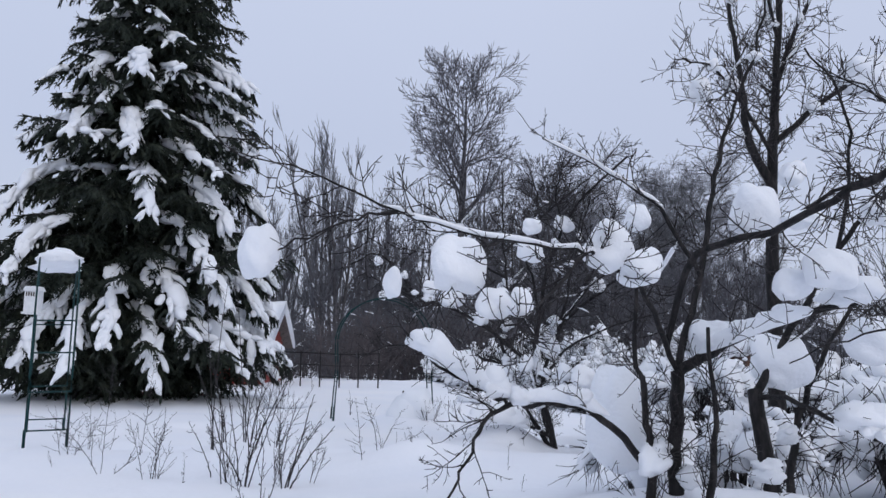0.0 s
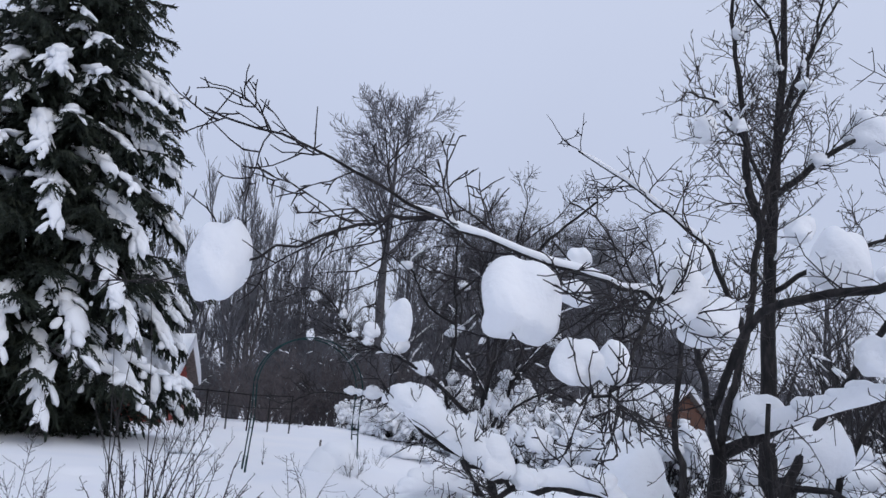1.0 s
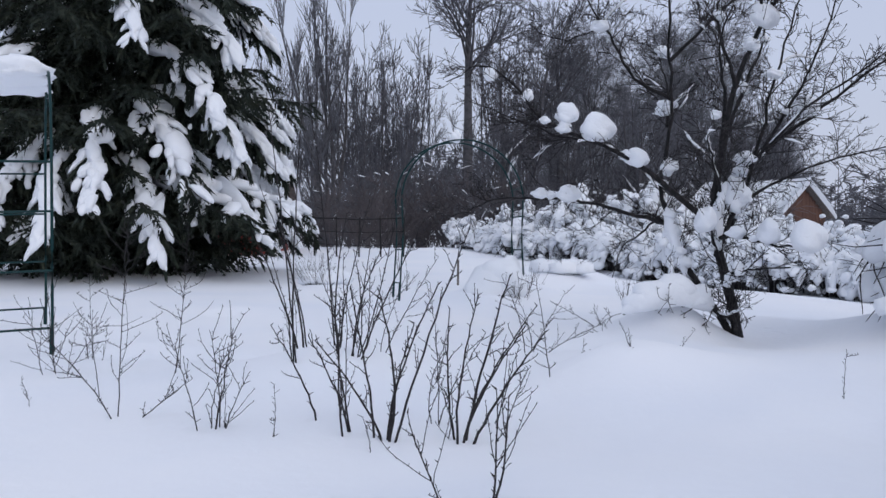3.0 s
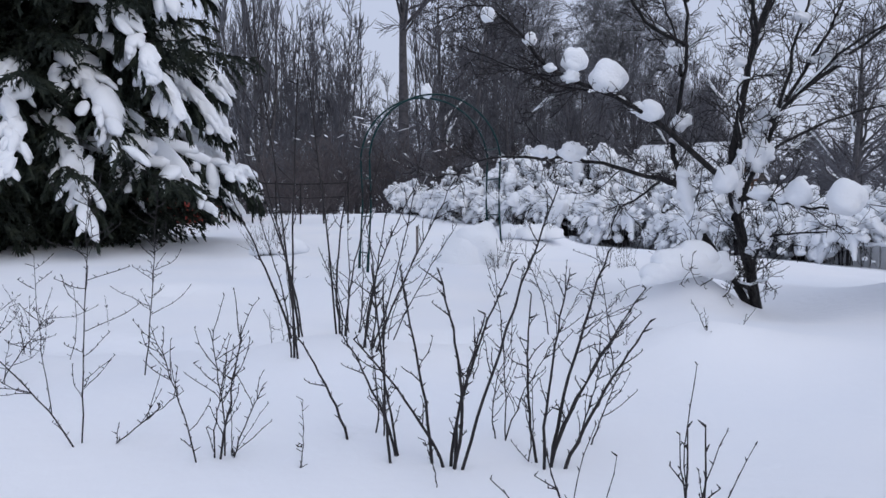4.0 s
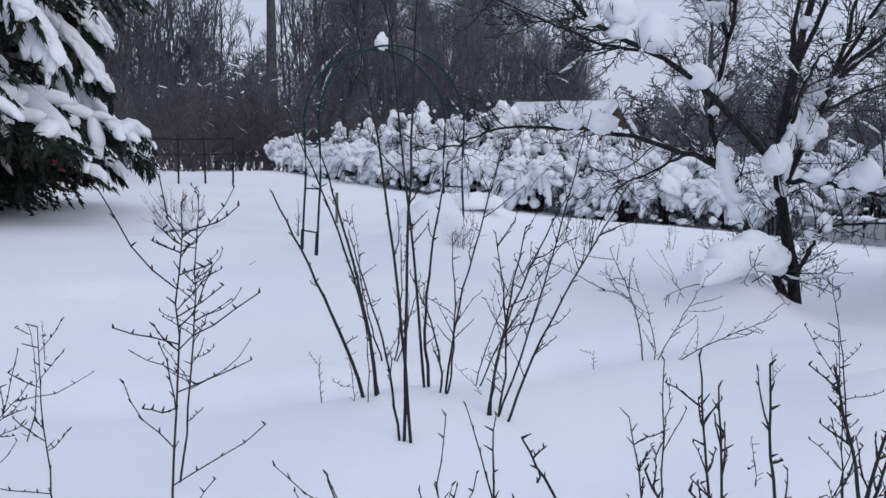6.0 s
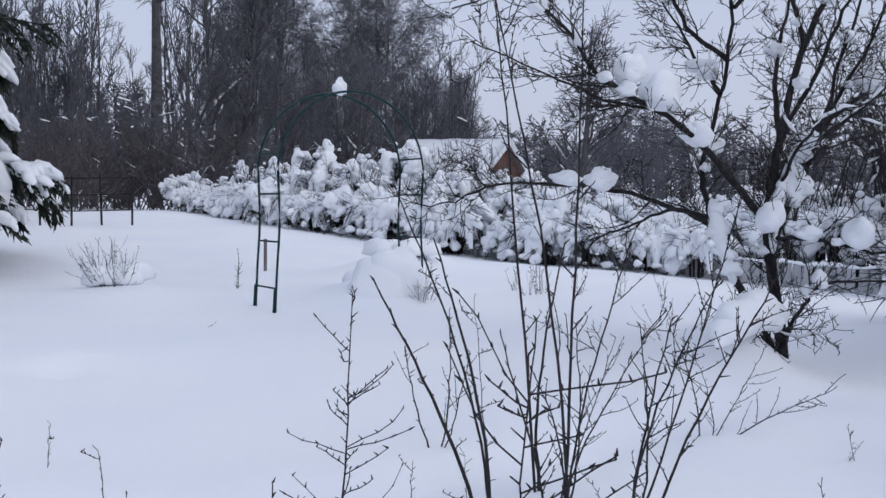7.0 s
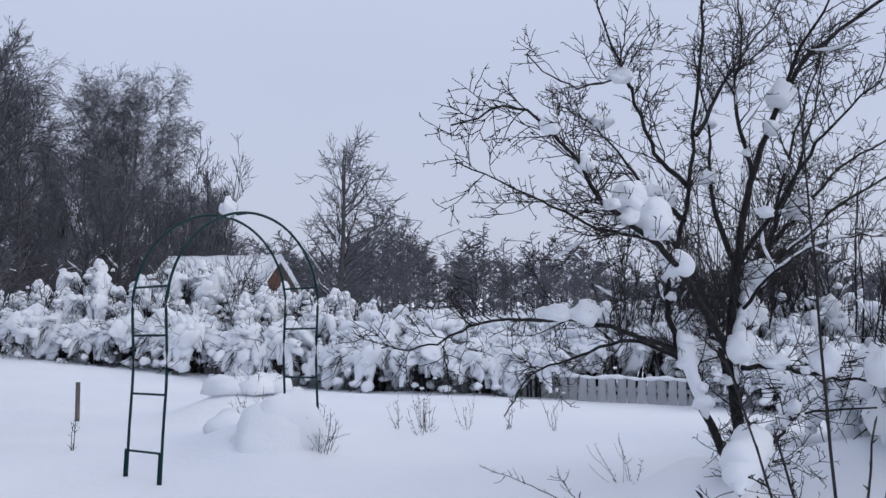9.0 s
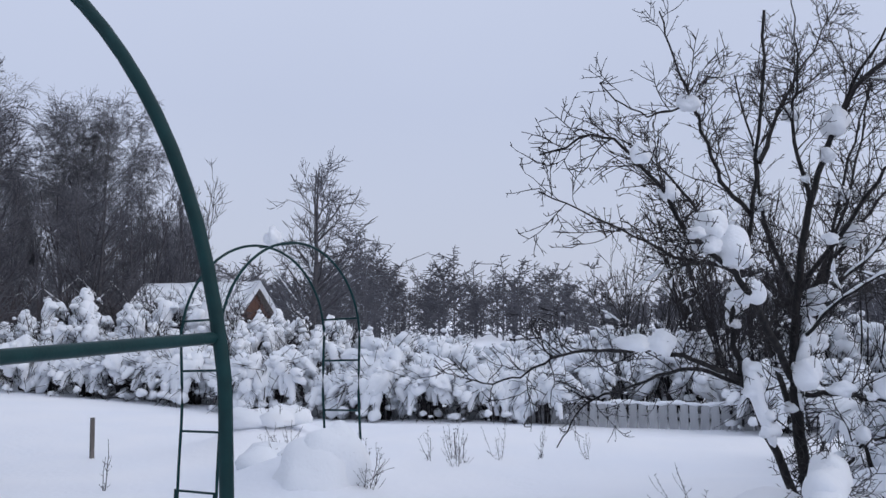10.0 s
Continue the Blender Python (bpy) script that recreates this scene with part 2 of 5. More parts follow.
def dome(net, centre, size, rng, level=4):
    """A loaf of snow: steep sides, rounded top, nearly flat foot, dents and a lean of its own."""
    v, f = ICO[level]
    v = v.copy()
    ph = [rng.uniform(0, 6.3) for _ in range(8)]
    flat = np.hypot(v[:, 0], v[:, 1])
    grow = np.maximum(1 - np.abs(v[:, 2]) ** 2.3, 0) ** (1 / 2.3) / np.maximum(flat, 0.05)
    grow = np.where(flat > 0.05, np.minimum(grow, 2.0), 1)
    v[:, 0] *= grow
    v[:, 1] *= grow
    a = np.arctan2(v[:, 1], v[:, 0])
    ring = np.clip(flat * 2, 0, 1)
    w = 1 + ring * (0.12 * np.sin(2 * a + ph[0]) + 0.07 * np.sin(3 * a + ph[1] + 2 * v[:, 2]) + 0.06 * np.sin(4.5 * v[:, 2] + 2 * a + ph[2])) + 0.05 * np.sin(6 * v[:, 0] + ph[3]) * np.sin(5 * v[:, 1] + ph[4]) * np.sin(5 * v[:, 2] + ph[1])
    v *= w[:, None]
    v[:, 0] += 0.06 * v[:, 2] * math.cos(ph[5])
    v[:, 1] += 0.06 * v[:, 2] * math.sin(ph[5])
    v[:, 2] += 0.06 * np.sin(2.2 * v[:, 0] + ph[6]) + 0.06 * np.sin(2.6 * v[:, 1] + ph[7])
    v[:, 2] = np.where(v[:, 2] < 0, v[:, 2] * 0.72, v[:, 2])
    b = rng.uniform(-0.4, 0.4)
    v *= np.asarray(size)
    c, s = math.cos(b), math.sin(b)
    net.add(np.stack([v[:, 0] * c - v[:, 1] * s, v[:, 0] * s + v[:, 1] * c, v[:, 2]], -1) + np.asarray(centre), f)


def pillow(net, points, radius, rng):
    """A thick bolster of snow along a branch."""
    p = spline(points, 6)
    k = len(p)
    u = np.linspace(0, 1, k)
    r = radius * np.clip(np.sin(math.pi * (0.04 + 0.92 * u)), 0, 1) ** 0.4
    r = r * (1 + 0.14 * np.sin(9 * u + rng.uniform(0, 6)) + 0.10 * np.sin(21 * u + rng.uniform(0, 6)))
    p[:, 2] += r * 0.85
    p = np.vstack([p[0] - (p[1] - p[0]) * 0.5, p, p[-1] + (p[-1] - p[-2]) * 0.5])
    net.tube(p, np.concatenate([[0.004], r, [0.004]]), 14, 1.05)
    for q in (0.1, 0.3, 0.55, 0.8):
        k2 = 1 + int((q + rng.uniform(-0.08, 0.08)) * (k - 1))
        g = radius * rng.uniform(0.75, 1.15)
        dome(net, p[k2] + np.array([rng.gauss(0, 0.015), rng.gauss(0, 0.02), 0.2 * g]), (g * 1.25, g * 1.05, g), rng, 3)


def spline(points, per=4):
    """A smooth line through the points (Catmull-Rom)."""
    p = np.asarray(points, float)
    p = np.vstack([2 * p[0] - p[1], p, 2 * p[-1] - p[-2]])
    out = []
    for i in range(1, len(p) - 2):
        for k in range(per):
            t = k / per
            out.append(0.5 * (2 * p[i] + (p[i + 1] - p[i - 1]) * t + (2 * p[i - 1] - 5 * p[i] + 4 * p[i + 1] - p[i + 2]) * t * t + (3 * p[i] - p[i - 1] - 3 * p[i + 1] + p[i + 2]) * t ** 3))
    out.append(p[-2])
    return np.array(out)


def unit(v):
    return v / (math.sqrt(float(v[0] * v[0] + v[1] * v[1] + v[2] * v[2] if len(v) > 2 else v[0] * v[0] + v[1] * v[1])) + 1e-9)


def shoot(rng, start, way, length, steps, wiggle, lift):
    """A growing line: each step turns a little by chance and towards lift (up or down)."""
    pts, d = [np.asarray(start, float)], unit(np.asarray(way, float))
    for _ in range(steps):
        d = unit(d + np.array([rng.gauss(0, wiggle), rng.gauss(0, wiggle), rng.gauss(0, wiggle) + lift]))
        pts.append(pts[-1] + d * length / steps)
    return np.array(pts)


def branch_off(rng, pts, u, spread):
    """A place on a line and a way that leaves it at about spread radians."""
    k = min(int(u * (len(pts) - 1)), len(pts) - 2)
    w = u * (len(pts) - 1) - k
    at, tan = pts[k] * (1 - w) + pts[k + 1] * w, unit(pts[k + 1] - pts[k])
    r = np.array([rng.gauss(0, 1), rng.gauss(0, 1), rng.gauss(0, 1)])
    r = unit(r - tan * r.dot(tan))
    return at, math.cos(spread) * tan + math.sin(spread) * r


def snow_strip(net, pts, rad, rng, sides=6):
    """Snow lying along the upper side of a branch."""
    k = len(pts)
    ends = np.minimum(1, np.minimum(np.arange(k), np.arange(k)[::-1]) / 1.2 + 0.15)
    h = rad * ends * np.array([rng.uniform(0.75, 1.25) for _ in range(k)])
    p = np.array(pts)
    p[:, 2] += h * 0.75
    net.tube(p, h, sides, flat=0.95)


def ramify(rng, wood, twig, snow, pts, rad, level, spec):
    """Draw a branch and grow its side branches. spec: per level (count per metre, length share, spread, wiggle, lift, thinnest)."""
    net = wood if rad[0] > spec["twig_below"] else twig
    net.tube(pts, rad, spec["sides"] if rad[0] > 0.025 else 5 if rad[0] > 0.008 and spec["sides"] > 5 else 3)
    span = np.linalg.norm(np.diff(pts, axis=0), axis=1).sum()
    if snow is not None and rad[0] > spec["snow_min"] and rng.random() < spec["snow_share"]:
        slope = abs(pts[-1][2] - pts[0][2]) / (span + 1e-6)
        if slope < 0.75 and len(pts) > 4:
            a = rng.randint(0, len(pts) // 3)
            b = rng.randint(a + 3, len(pts))
            if b - a > 3:
                snow_strip(snow, pts[a:b], np.minimum(np.maximum(rad[a:b] * 1.05, spec["snow_rad"]), spec["snow_rad"] * 2.2), rng)
    if level >= spec["levels"]:
        return
    per, share, spread, wiggle, lift = spec["rule"][level]
    for _ in range(max(1, int(per * span * rng.uniform(0.8, 1.2)))):
        u = rng.uniform(spec["from"][level], 0.98)
        at, way = branch_off(rng, pts, u, spread * rng.uniform(0.7, 1.3))
        r0 = np.interp(u, np.linspace(0, 1, len(rad)), rad) * rng.uniform(0.45, 0.7)
        r0 = max(r0, spec["thin"])
        ln = share * spec["size"] * rng.uniform(0.5, 1.15) * (1.15 - 0.6 * u)
        r0 = min(r0, spec["thin"] + spec["slim"] * ln)
        k = 6 if level == 0 else 4 if level == 1 else 2
        line = shoot(rng, at, way, ln, k, wiggle, lift)
        ramify(rng, wood, twig, snow, line, np.linspace(r0, max(spec["thin"] * 0.6, r0 * 0.25), len(line)), level + 1, spec)


def plant(name, label, category, base, group=""):
    ob = tagged(new(name), label, category, group)
    ob.matrix_world = Matrix.Translation(base)
    return ob


def part(name, net, mat, parent, label="", smooth=True, stuff=False):
    """One mesh from a Net, given in world places, under a thing that stands unturned."""
    ob = net.build(name, mat, parent, label, smooth, parent.matrix_basis.translation)
    if ob and stuff:
        ob["kind"] = "stuff"
    return ob


def limb(rng, wood, twig, snow, points, r0, r1, spec):
    pts = spline(points, 5)
    jit = np.array([[rng.gauss(0, 1) for _ in range(3)] for _ in pts]) * 0.007
    jit[0] = jit[-1] = 0
    pts = pts + jit
    ramify(rng, wood, twig, snow, pts, r1 + (r0 - r1) * np.linspace(1, 0, len(pts)) ** 1.35, 0, spec)


# ---- bare trees and brush behind the garden ----
def bare_tree(seed, height, spec, stems, trunk_r, bark, twig_mat, name, label, crown_from, limbs, limb_len, limb_up, snowy=True):
    """A leafless tree at the origin: stems, limbs that rise from them, and a crown of fine twigs."""
    rng = random.Random(seed)
    wood, twig, snow = Net(), Net(), Net()
    for s in range(stems):
        a = 6.28 * s / max(1, stems) + rng.uniform(0, 1)
        lean = 0.0 if stems == 1 else rng.uniform(0.08, 0.28)
        line = shoot(rng, (0.15 * math.cos(a) * (stems > 1), 0.15 * math.sin(a) * (stems > 1), -0.4), (lean * math.cos(a), lean * math.sin(a), 1), height * rng.uniform(0.86, 1.0), 12, 0.045, 0.04)
        rad = trunk_r * np.linspace(1, 0.12, len(line)) * (1 if stems == 1 else 0.7)
        wood.tube(line, rad, 7)
        for k in range(limbs):
            u = crown_from + (0.97 - crown_from) * (k + rng.random()) / limbs
            at, _ = branch_off(rng, line, u, 0.6)
            az = rng.uniform(0, 6.283)
            way = (math.cos(az), math.sin(az), limb_up * rng.uniform(0.6, 1.4) * (0.75 + 0.8 * (u - crown_from)))
            ln = limb_len * height * (1.1 - 0.75 * (u - crown_from) / (1 - crown_from)) * rng.uniform(0.7, 1.1)
            if spec.get("rounded"):
                ln = limb_len * height * (0.62 + 0.38 * math.sin(math.pi * (0.15 + 0.7 * (u - crown_from) / (1 - crown_from)))) * rng.uniform(0.8, 1.05) * (1.0 - 0.12 * (u - crown_from) / (1 - crown_from))
            br = shoot(rng, at, way, ln, 7, 0.13, spec.get("limb_lift", 0.05))
            r0 = trunk_r * (1.1 - u) * rng.uniform(0.35, 0.55)
            ramify(rng, wood, twig, snow if snowy else None, br, np.linspace(r0, r0 * 0.2, len(br)), 0, spec)
    tree = plant(name, label, "tree", (0, 0, 0), "bare trees behind the garden")
    part("trunk", wood, bark, tree)
    part("crown", twig, twig_mat, tree, "crown of fine leafless twigs", stuff=True)
    if snow.n:
        part("branch_snow", snow, SNOW, tree, "snow lying along the limbs", stuff=True)
    return tree


def far_spec(size, thin, rule, lift=0.05, levels=2, snow_min=0.03, snow_share=0.15, snow_rad=0.035):
    return dict(levels=levels, rule=rule, size=size, thin=thin, twig_below=0.035, slim=0.012, sides=5, snow_min=snow_min, snow_share=snow_share, snow_rad=snow_rad, limb_lift=lift, **{"from": [0.15, 0.15, 0.15, 0.1]})


def put(tree, x, y, turn=0.0, scale=1.0, first=False):
    m = Matrix.Translation((x, y, gz(x, y))) @ pose(0, 0, 0, 0, 0, turn) @ Matrix.Scale(scale, 4)
    if first:
        tree.matrix_basis = m
        return tree
    got = copy_thing(tree, Matrix.Translation((x, y, gz(x, y))) @ pose(0, 0, 0, 0, 0, turn))
    got.scale = (scale, scale, scale)
    return got


lime_spec = far_spec(2.2, 0.015, [(3.0, 0.8, 0.65, 0.10, 0.05), (4.2, 0.42, 0.6, 0.12, 0.06), (4.0, 0.24, 0.6, 0.1, 0.05)], levels=3)
lime_spec["rounded"] = True
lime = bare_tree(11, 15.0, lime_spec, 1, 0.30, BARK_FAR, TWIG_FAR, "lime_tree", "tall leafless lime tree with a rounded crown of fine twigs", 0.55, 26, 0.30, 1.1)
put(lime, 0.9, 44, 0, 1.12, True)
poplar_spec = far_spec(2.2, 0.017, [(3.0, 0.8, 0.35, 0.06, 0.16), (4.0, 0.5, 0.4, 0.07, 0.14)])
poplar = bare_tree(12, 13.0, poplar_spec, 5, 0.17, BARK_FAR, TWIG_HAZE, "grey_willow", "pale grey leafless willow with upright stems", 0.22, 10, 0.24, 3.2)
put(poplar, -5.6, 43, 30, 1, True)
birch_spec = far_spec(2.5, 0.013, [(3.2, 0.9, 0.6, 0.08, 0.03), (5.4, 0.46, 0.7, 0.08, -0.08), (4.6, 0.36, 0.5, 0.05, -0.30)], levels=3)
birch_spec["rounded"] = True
# the pale twig colour imitates haze in front of the birch
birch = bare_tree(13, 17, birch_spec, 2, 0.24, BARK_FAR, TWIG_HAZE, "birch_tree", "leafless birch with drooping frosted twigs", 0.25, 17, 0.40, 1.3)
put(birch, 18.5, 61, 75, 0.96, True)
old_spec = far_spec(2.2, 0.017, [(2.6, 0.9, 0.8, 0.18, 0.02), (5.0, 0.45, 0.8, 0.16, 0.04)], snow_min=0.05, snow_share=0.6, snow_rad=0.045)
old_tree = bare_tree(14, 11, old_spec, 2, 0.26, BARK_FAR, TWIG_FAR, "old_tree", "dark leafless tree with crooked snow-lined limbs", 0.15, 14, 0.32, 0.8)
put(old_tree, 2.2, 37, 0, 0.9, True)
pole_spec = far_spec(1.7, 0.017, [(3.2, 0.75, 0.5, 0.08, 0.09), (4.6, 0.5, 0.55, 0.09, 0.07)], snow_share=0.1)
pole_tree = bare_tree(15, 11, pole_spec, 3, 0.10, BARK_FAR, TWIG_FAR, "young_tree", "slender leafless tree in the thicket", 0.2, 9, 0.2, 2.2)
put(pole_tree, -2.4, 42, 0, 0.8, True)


def brush(seed, height, stems, mat, name, label):
    rng = random.Random(seed)
    net, snow = Net(), Net()
    spec = far_spec(height * 0.45, 0.010, [(3.4, 0.7, 0.6, 0.15, 0.02), (4.5, 0.5, 0.7, 0.12, 0.0)], levels=2, snow_min=0.006, snow_share=0.025, snow_rad=0.018)
    for _ in range(stems):
        a, q = rng.uniform(0, 6.28), rng.uniform(0, 1.1)
        line = shoot(rng, (q * math.cos(a), q * math.sin(a), -0.3), (0.5 * math.cos(a), 0.5 * math.sin(a), 1), height * rng.uniform(0.5, 1), 6, 0.12, 0.0)
        ramify(rng, net, net, snow, line, np.linspace(0.02, 0.008, len(line)), 0, spec)
    ob = plant(name, label, "shrub", (0, 0, 0), "thicket")
    part("brushwood", net, mat, ob, stuff=True)
    part("branch_snow", snow, SNOW, ob, "thin snow on the stems", stuff=True)
    return ob


brush_a = put(brush(21, 3.2, 17, BRUSH, "thicket_shrub", "brown leafless brushwood with traces of snow"), 4.0, 34, 0, 1, True)
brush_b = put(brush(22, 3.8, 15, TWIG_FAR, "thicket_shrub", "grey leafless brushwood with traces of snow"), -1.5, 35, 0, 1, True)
rng = random.Random(5)
for x, y, s in [(6.6, 50, 0.9), (30, 74, 0.7)]:
    put(lime, x, y, rng.uniform(0, 360), s)
for x, y, s in [(-9.2, 48, 0.8), (-13, 50, 1.0), (12, 60, 0.62), (-2.6, 58, 0.75)]:
    put(poplar, x, y, rng.uniform(0, 360), s)
for x, y, s in [(13.4, 63, 0.70), (25.5, 65, 0.60), (8.2, 62, 0.85)]:
    put(birch, x, y, rng.uniform(0, 360), s)
for x, y, s in [(5.8, 41, 0.66), (10.0, 46, 0.8), (37.2, 65.5, 1.65), (14.5, 50, 0.8), (7.0, 36, 0.6), (21, 52, 0.55)]:
    put(old_tree, x, y, rng.uniform(0, 360), s)
for x, y, s in [(-6.5, 47, 0.95), (-4.6, 46, 0.85), (-7.8, 44, 0.85), (-9.5, 43, 0.9), (-3.4, 49, 0.9), (-5.4, 50, 1.0), (-1.6, 47, 0.8), (0.2, 50, 0.85), (-3.0, 51, 1.2), (-1.2, 53, 1.25), (2.6, 50, 1.3), (4.4, 52, 1.25), (6.2, 51, 1.2), (3.4, 47, 1.15), (-4.8, 54, 1.15), (-5.5, 58, 1.35), (-7.5, 57, 1.3), (-4.4, 58, 1.2)]:
    put(pole_tree, x, y, rng.uniform(0, 360), s)
for i in range(18):
    x = rng.uniform(-1, 20)
    y = 42 + 0.5 * max(0, x) + rng.uniform(0, 12)
    put(pole_tree, x, y, rng.uniform(0, 360), rng.uniform(0.7, 1.1) if x > 1 else rng.uniform(0.5, 0.8))
for i in range(38):
    x = -8 + 27 * (i + rng.random()) / 38
    y = 29.5 + 0.5 * max(0, x) + rng.uniform(0, 8)
    kind_of, spin, size = rng.choice((brush_a, brush_b, brush_a)), rng.uniform(0, 360), rng.uniform(0.75, 1.2)
    if not (11.0 < x < 18.5 and y < 44.5):  # the shed stands clear
        put(kind_of, x, y, spin, size)

# far woods on the horizon: many small bare crowns in one mesh
rng = random.Random(31)
woods, woods_twig = Net(), Net()
for i in range(1300):
    a, d = rng.uniform(-0.7, 1.7), rng.uniform(120, 260)
    x, y = d * math.sin(a), d * math.cos(a)
    # stands of taller and lower trees follow one another along the skyline
    stand = 0.96 + 0.20 * math.sin(11 * a + 0.7) + 0.13 * math.sin(29 * a + 2.0) + 0.09 * math.sin(53 * a)
    h = rng.uniform(9.5, 16.0) * stand * (0.85 if a > 0.9 else 1)
    z = gz(x, y)
    foot, head = np.array([x, y, z - 1]), np.array([x + rng.uniform(-.5, .5), y, z + h * 0.86])
    woods.tube([foot, head], [0.13, 0.04], 3)
    for k in range(15):
        u = rng.uniform(0.0, 0.98)
        p = foot + (head - foot) * u
        b = rng.uniform(0, 6.28)
        ln = h * rng.uniform(0.12, 0.24) * (0.45 + 0.9 * math.sin(math.pi * min(1, u * 0.95)))
        e = p + ln * np.array([0.75 * math.cos(b), 0.75 * math.sin(b), rng.uniform(0.3, 1.0)])
        woods.tube([p, e], [0.055, 0.03], 3)
        for _ in range(8):
            q = p + (e - p) * rng.uniform(0.15, 1)
            woods_twig.tube([q, q + 0.42 * ln * np.array([rng.gauss(0, .7), rng.gauss(0, .7), rng.uniform(-0.5, 0.9)])], [0.085, 0.05], 3)
woods_ob = plant("far_woods", "hazy grey leafless woods along the horizon", "woods", (0, 0, 0))
woods_ob["kind"] = "stuff"
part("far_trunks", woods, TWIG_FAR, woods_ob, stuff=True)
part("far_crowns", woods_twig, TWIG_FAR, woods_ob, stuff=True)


# ---- the spruce ----
def spruce(seed, x, y, height, spread):
    rng = random.Random(seed)
    tree = plant("spruce_tree", "tall dark green spruce with drooping boughs under heavy snow", "tree", (x, y, gz(x, y)))
    base = np.array([x, y, gz(x, y)])
    trunk, boughs, needles, snow = Net(), Net(), Net(), Net()
    trunk.tube([base + (0, 0, -0.3), base + (0.03, 0, height * 0.5), base + (0, 0, height)], [0.2, 0.12, 0.02], 9)
    gen = np.random.default_rng(seed)

    def spray(line, width, count, hang=0.3):
        """Needled twig: flat pointed tufts all round a line."""
        u = np.repeat(np.linspace(0.02, 1.0, count), 3)
        at = np.linspace(0, 1, len(line))
        p = np.stack([np.interp(u, at, line[:, c]) for c in range(3)], -1)
        r = gen.normal(0, 1, (len(u), 3)) * (1, 1, 0.6) - (0, 0, hang)
        r /= np.linalg.norm(r, axis=1)[:, None] + 1e-9
        d = unit(line[-1] - line[0]) + 0.85 * r
        d /= np.linalg.norm(d, axis=1)[:, None] + 1e-9
        tip = p + d * width * gen.uniform(0.6, 1.3, (len(u), 1))
        w = np.cross(d, r)
        w *= width * 0.17 / (np.linalg.norm(w, axis=1)[:, None] + 1e-9)
        needles.add(np.stack([p - w, p + w, tip], 1).reshape(-1, 3), np.arange(3 * len(u)).reshape(-1, 3))

    def drape(line, size, count, level=2):
        """Snow slumped over a bough: uneven lumps that overlap and thin out towards its tip, with bare gaps."""
        k = len(line) - 1
        for j in range(count):
            if rng.random() < 0.12:
                continue
            u = min(1.0, (j + rng.uniform(0.2, 0.8)) / count)
            i = min(int(u * k), k - 1)
            p = line[i] + (line[i + 1] - line[i]) * (u * k - i)
            way = line[i + 1] - line[i]
            g = size * rng.uniform(0.65, 1.3) * (1.1 - 0.5 * u)
            lump(snow, p + np.array([rng.gauss(0, 0.25), rng.gauss(0, 0.25), 0.1]) * g, (g * rng.uniform(1.4, 2.3), g * rng.uniform(0.75, 1.1), g * rng.uniform(0.55, 0.8)), rng, level, 0.22, 0.7, along=way)

    z, at8 = 0.16, np.linspace(0, 1, 8)
    while z < height - 0.4:
        share = 1 - z / height
        reach = spread * share ** 0.64 * (0.85 if z < 0.6 else 1.0)
        count = 10 if z < height * 0.5 else 8
        lowly = z < 4.5
        for k in range(count):
            a = 6.283 * (k + rng.uniform(-0.4, 0.4)) / count + z * 2.4
            ln = reach * rng.uniform(0.62, 1.16)
            zz = z + rng.uniform(-0.15, 0.15)
            out = np.array([math.cos(a), math.sin(a), 0.0])
            loaded = rng.random() < (0.14 if lowly else 0.50)
            fall = (rng.uniform(0.45, 0.75) if loaded and lowly else rng.uniform(0.2, 0.5)) if z > 1.5 else min(0.35, 0.6 * zz / max(ln, 0.3))
            line = np.array([base + (0, 0, zz) + out * ln * u + np.array([0, 0, ln * (0.16 * u - fall * 1.75 * u * u + fall * (0.55 if loaded else 0.95) * u ** 3)]) for u in at8])
            line[:, 2] = np.maximum(line[:, 2], base[2] + 0.02)
            boughs.tube(line, np.linspace(0.03, 0.008, 8), 4)
            side = np.array([-out[1], out[0], 0])
            n_side = max(6, int(ln * 7))
            for j in range(n_side):
                u = 0.15 + 0.85 * (j + rng.random()) / n_side
                p = np.array([np.interp(u, at8, line[:, c]) for c in range(3)])
                for sgn in (-1, 1):
                    tl = min((0.42 * ln * (1.05 - u) ** 0.8 + 0.16) * rng.uniform(0.6, 1.15), 1.0)
                    way = out * rng.uniform(0.5, 0.9) + side * sgn * rng.uniform(0.45, 1.0) + np.array([0, 0, -rng.uniform(0.1, 0.9)])
                    tw = shoot(rng, p, way, tl, 3, 0.1, -0.16)
                    spray(tw, 0.13, max(5, int(tl * 15)), 1.0 if loaded else 0.3)
                    if loaded and tl > 0.22 and u > 0.4 and rng.random() < (0.40 if lowly else 0.26):
                        drape(tw + (0, 0, 0.04), rng.uniform(0.06, 0.10) * (1.15 if lowly else 0.9), 3)
            spray(line[3:], 0.14, 14, 1.2 if loaded else 0.3)
            if loaded:
                us = np.linspace(rng.uniform(0.3, 0.55), rng.uniform(0.88, 1.0), 17)
                mid_line = np.stack([np.interp(us, at8, line[:, c]) for c in range(3)], -1)
                fat = (0.07 + 0.055 * min(ln, 2.4)) * rng.uniform(0.7, 1.25) * (1.2 if lowly else 0.72)
                prof = np.sin(np.linspace(0.2, 2.95, 17)) ** 0.6 * fat * np.array([rng.uniform(0.7, 1.3) for _ in range(17)])
                mid_line[:, 2] += prof * 0.4
                drape(mid_line, fat * 1.05, 6)
        z += 0.25 + 0.06 * rng.random()
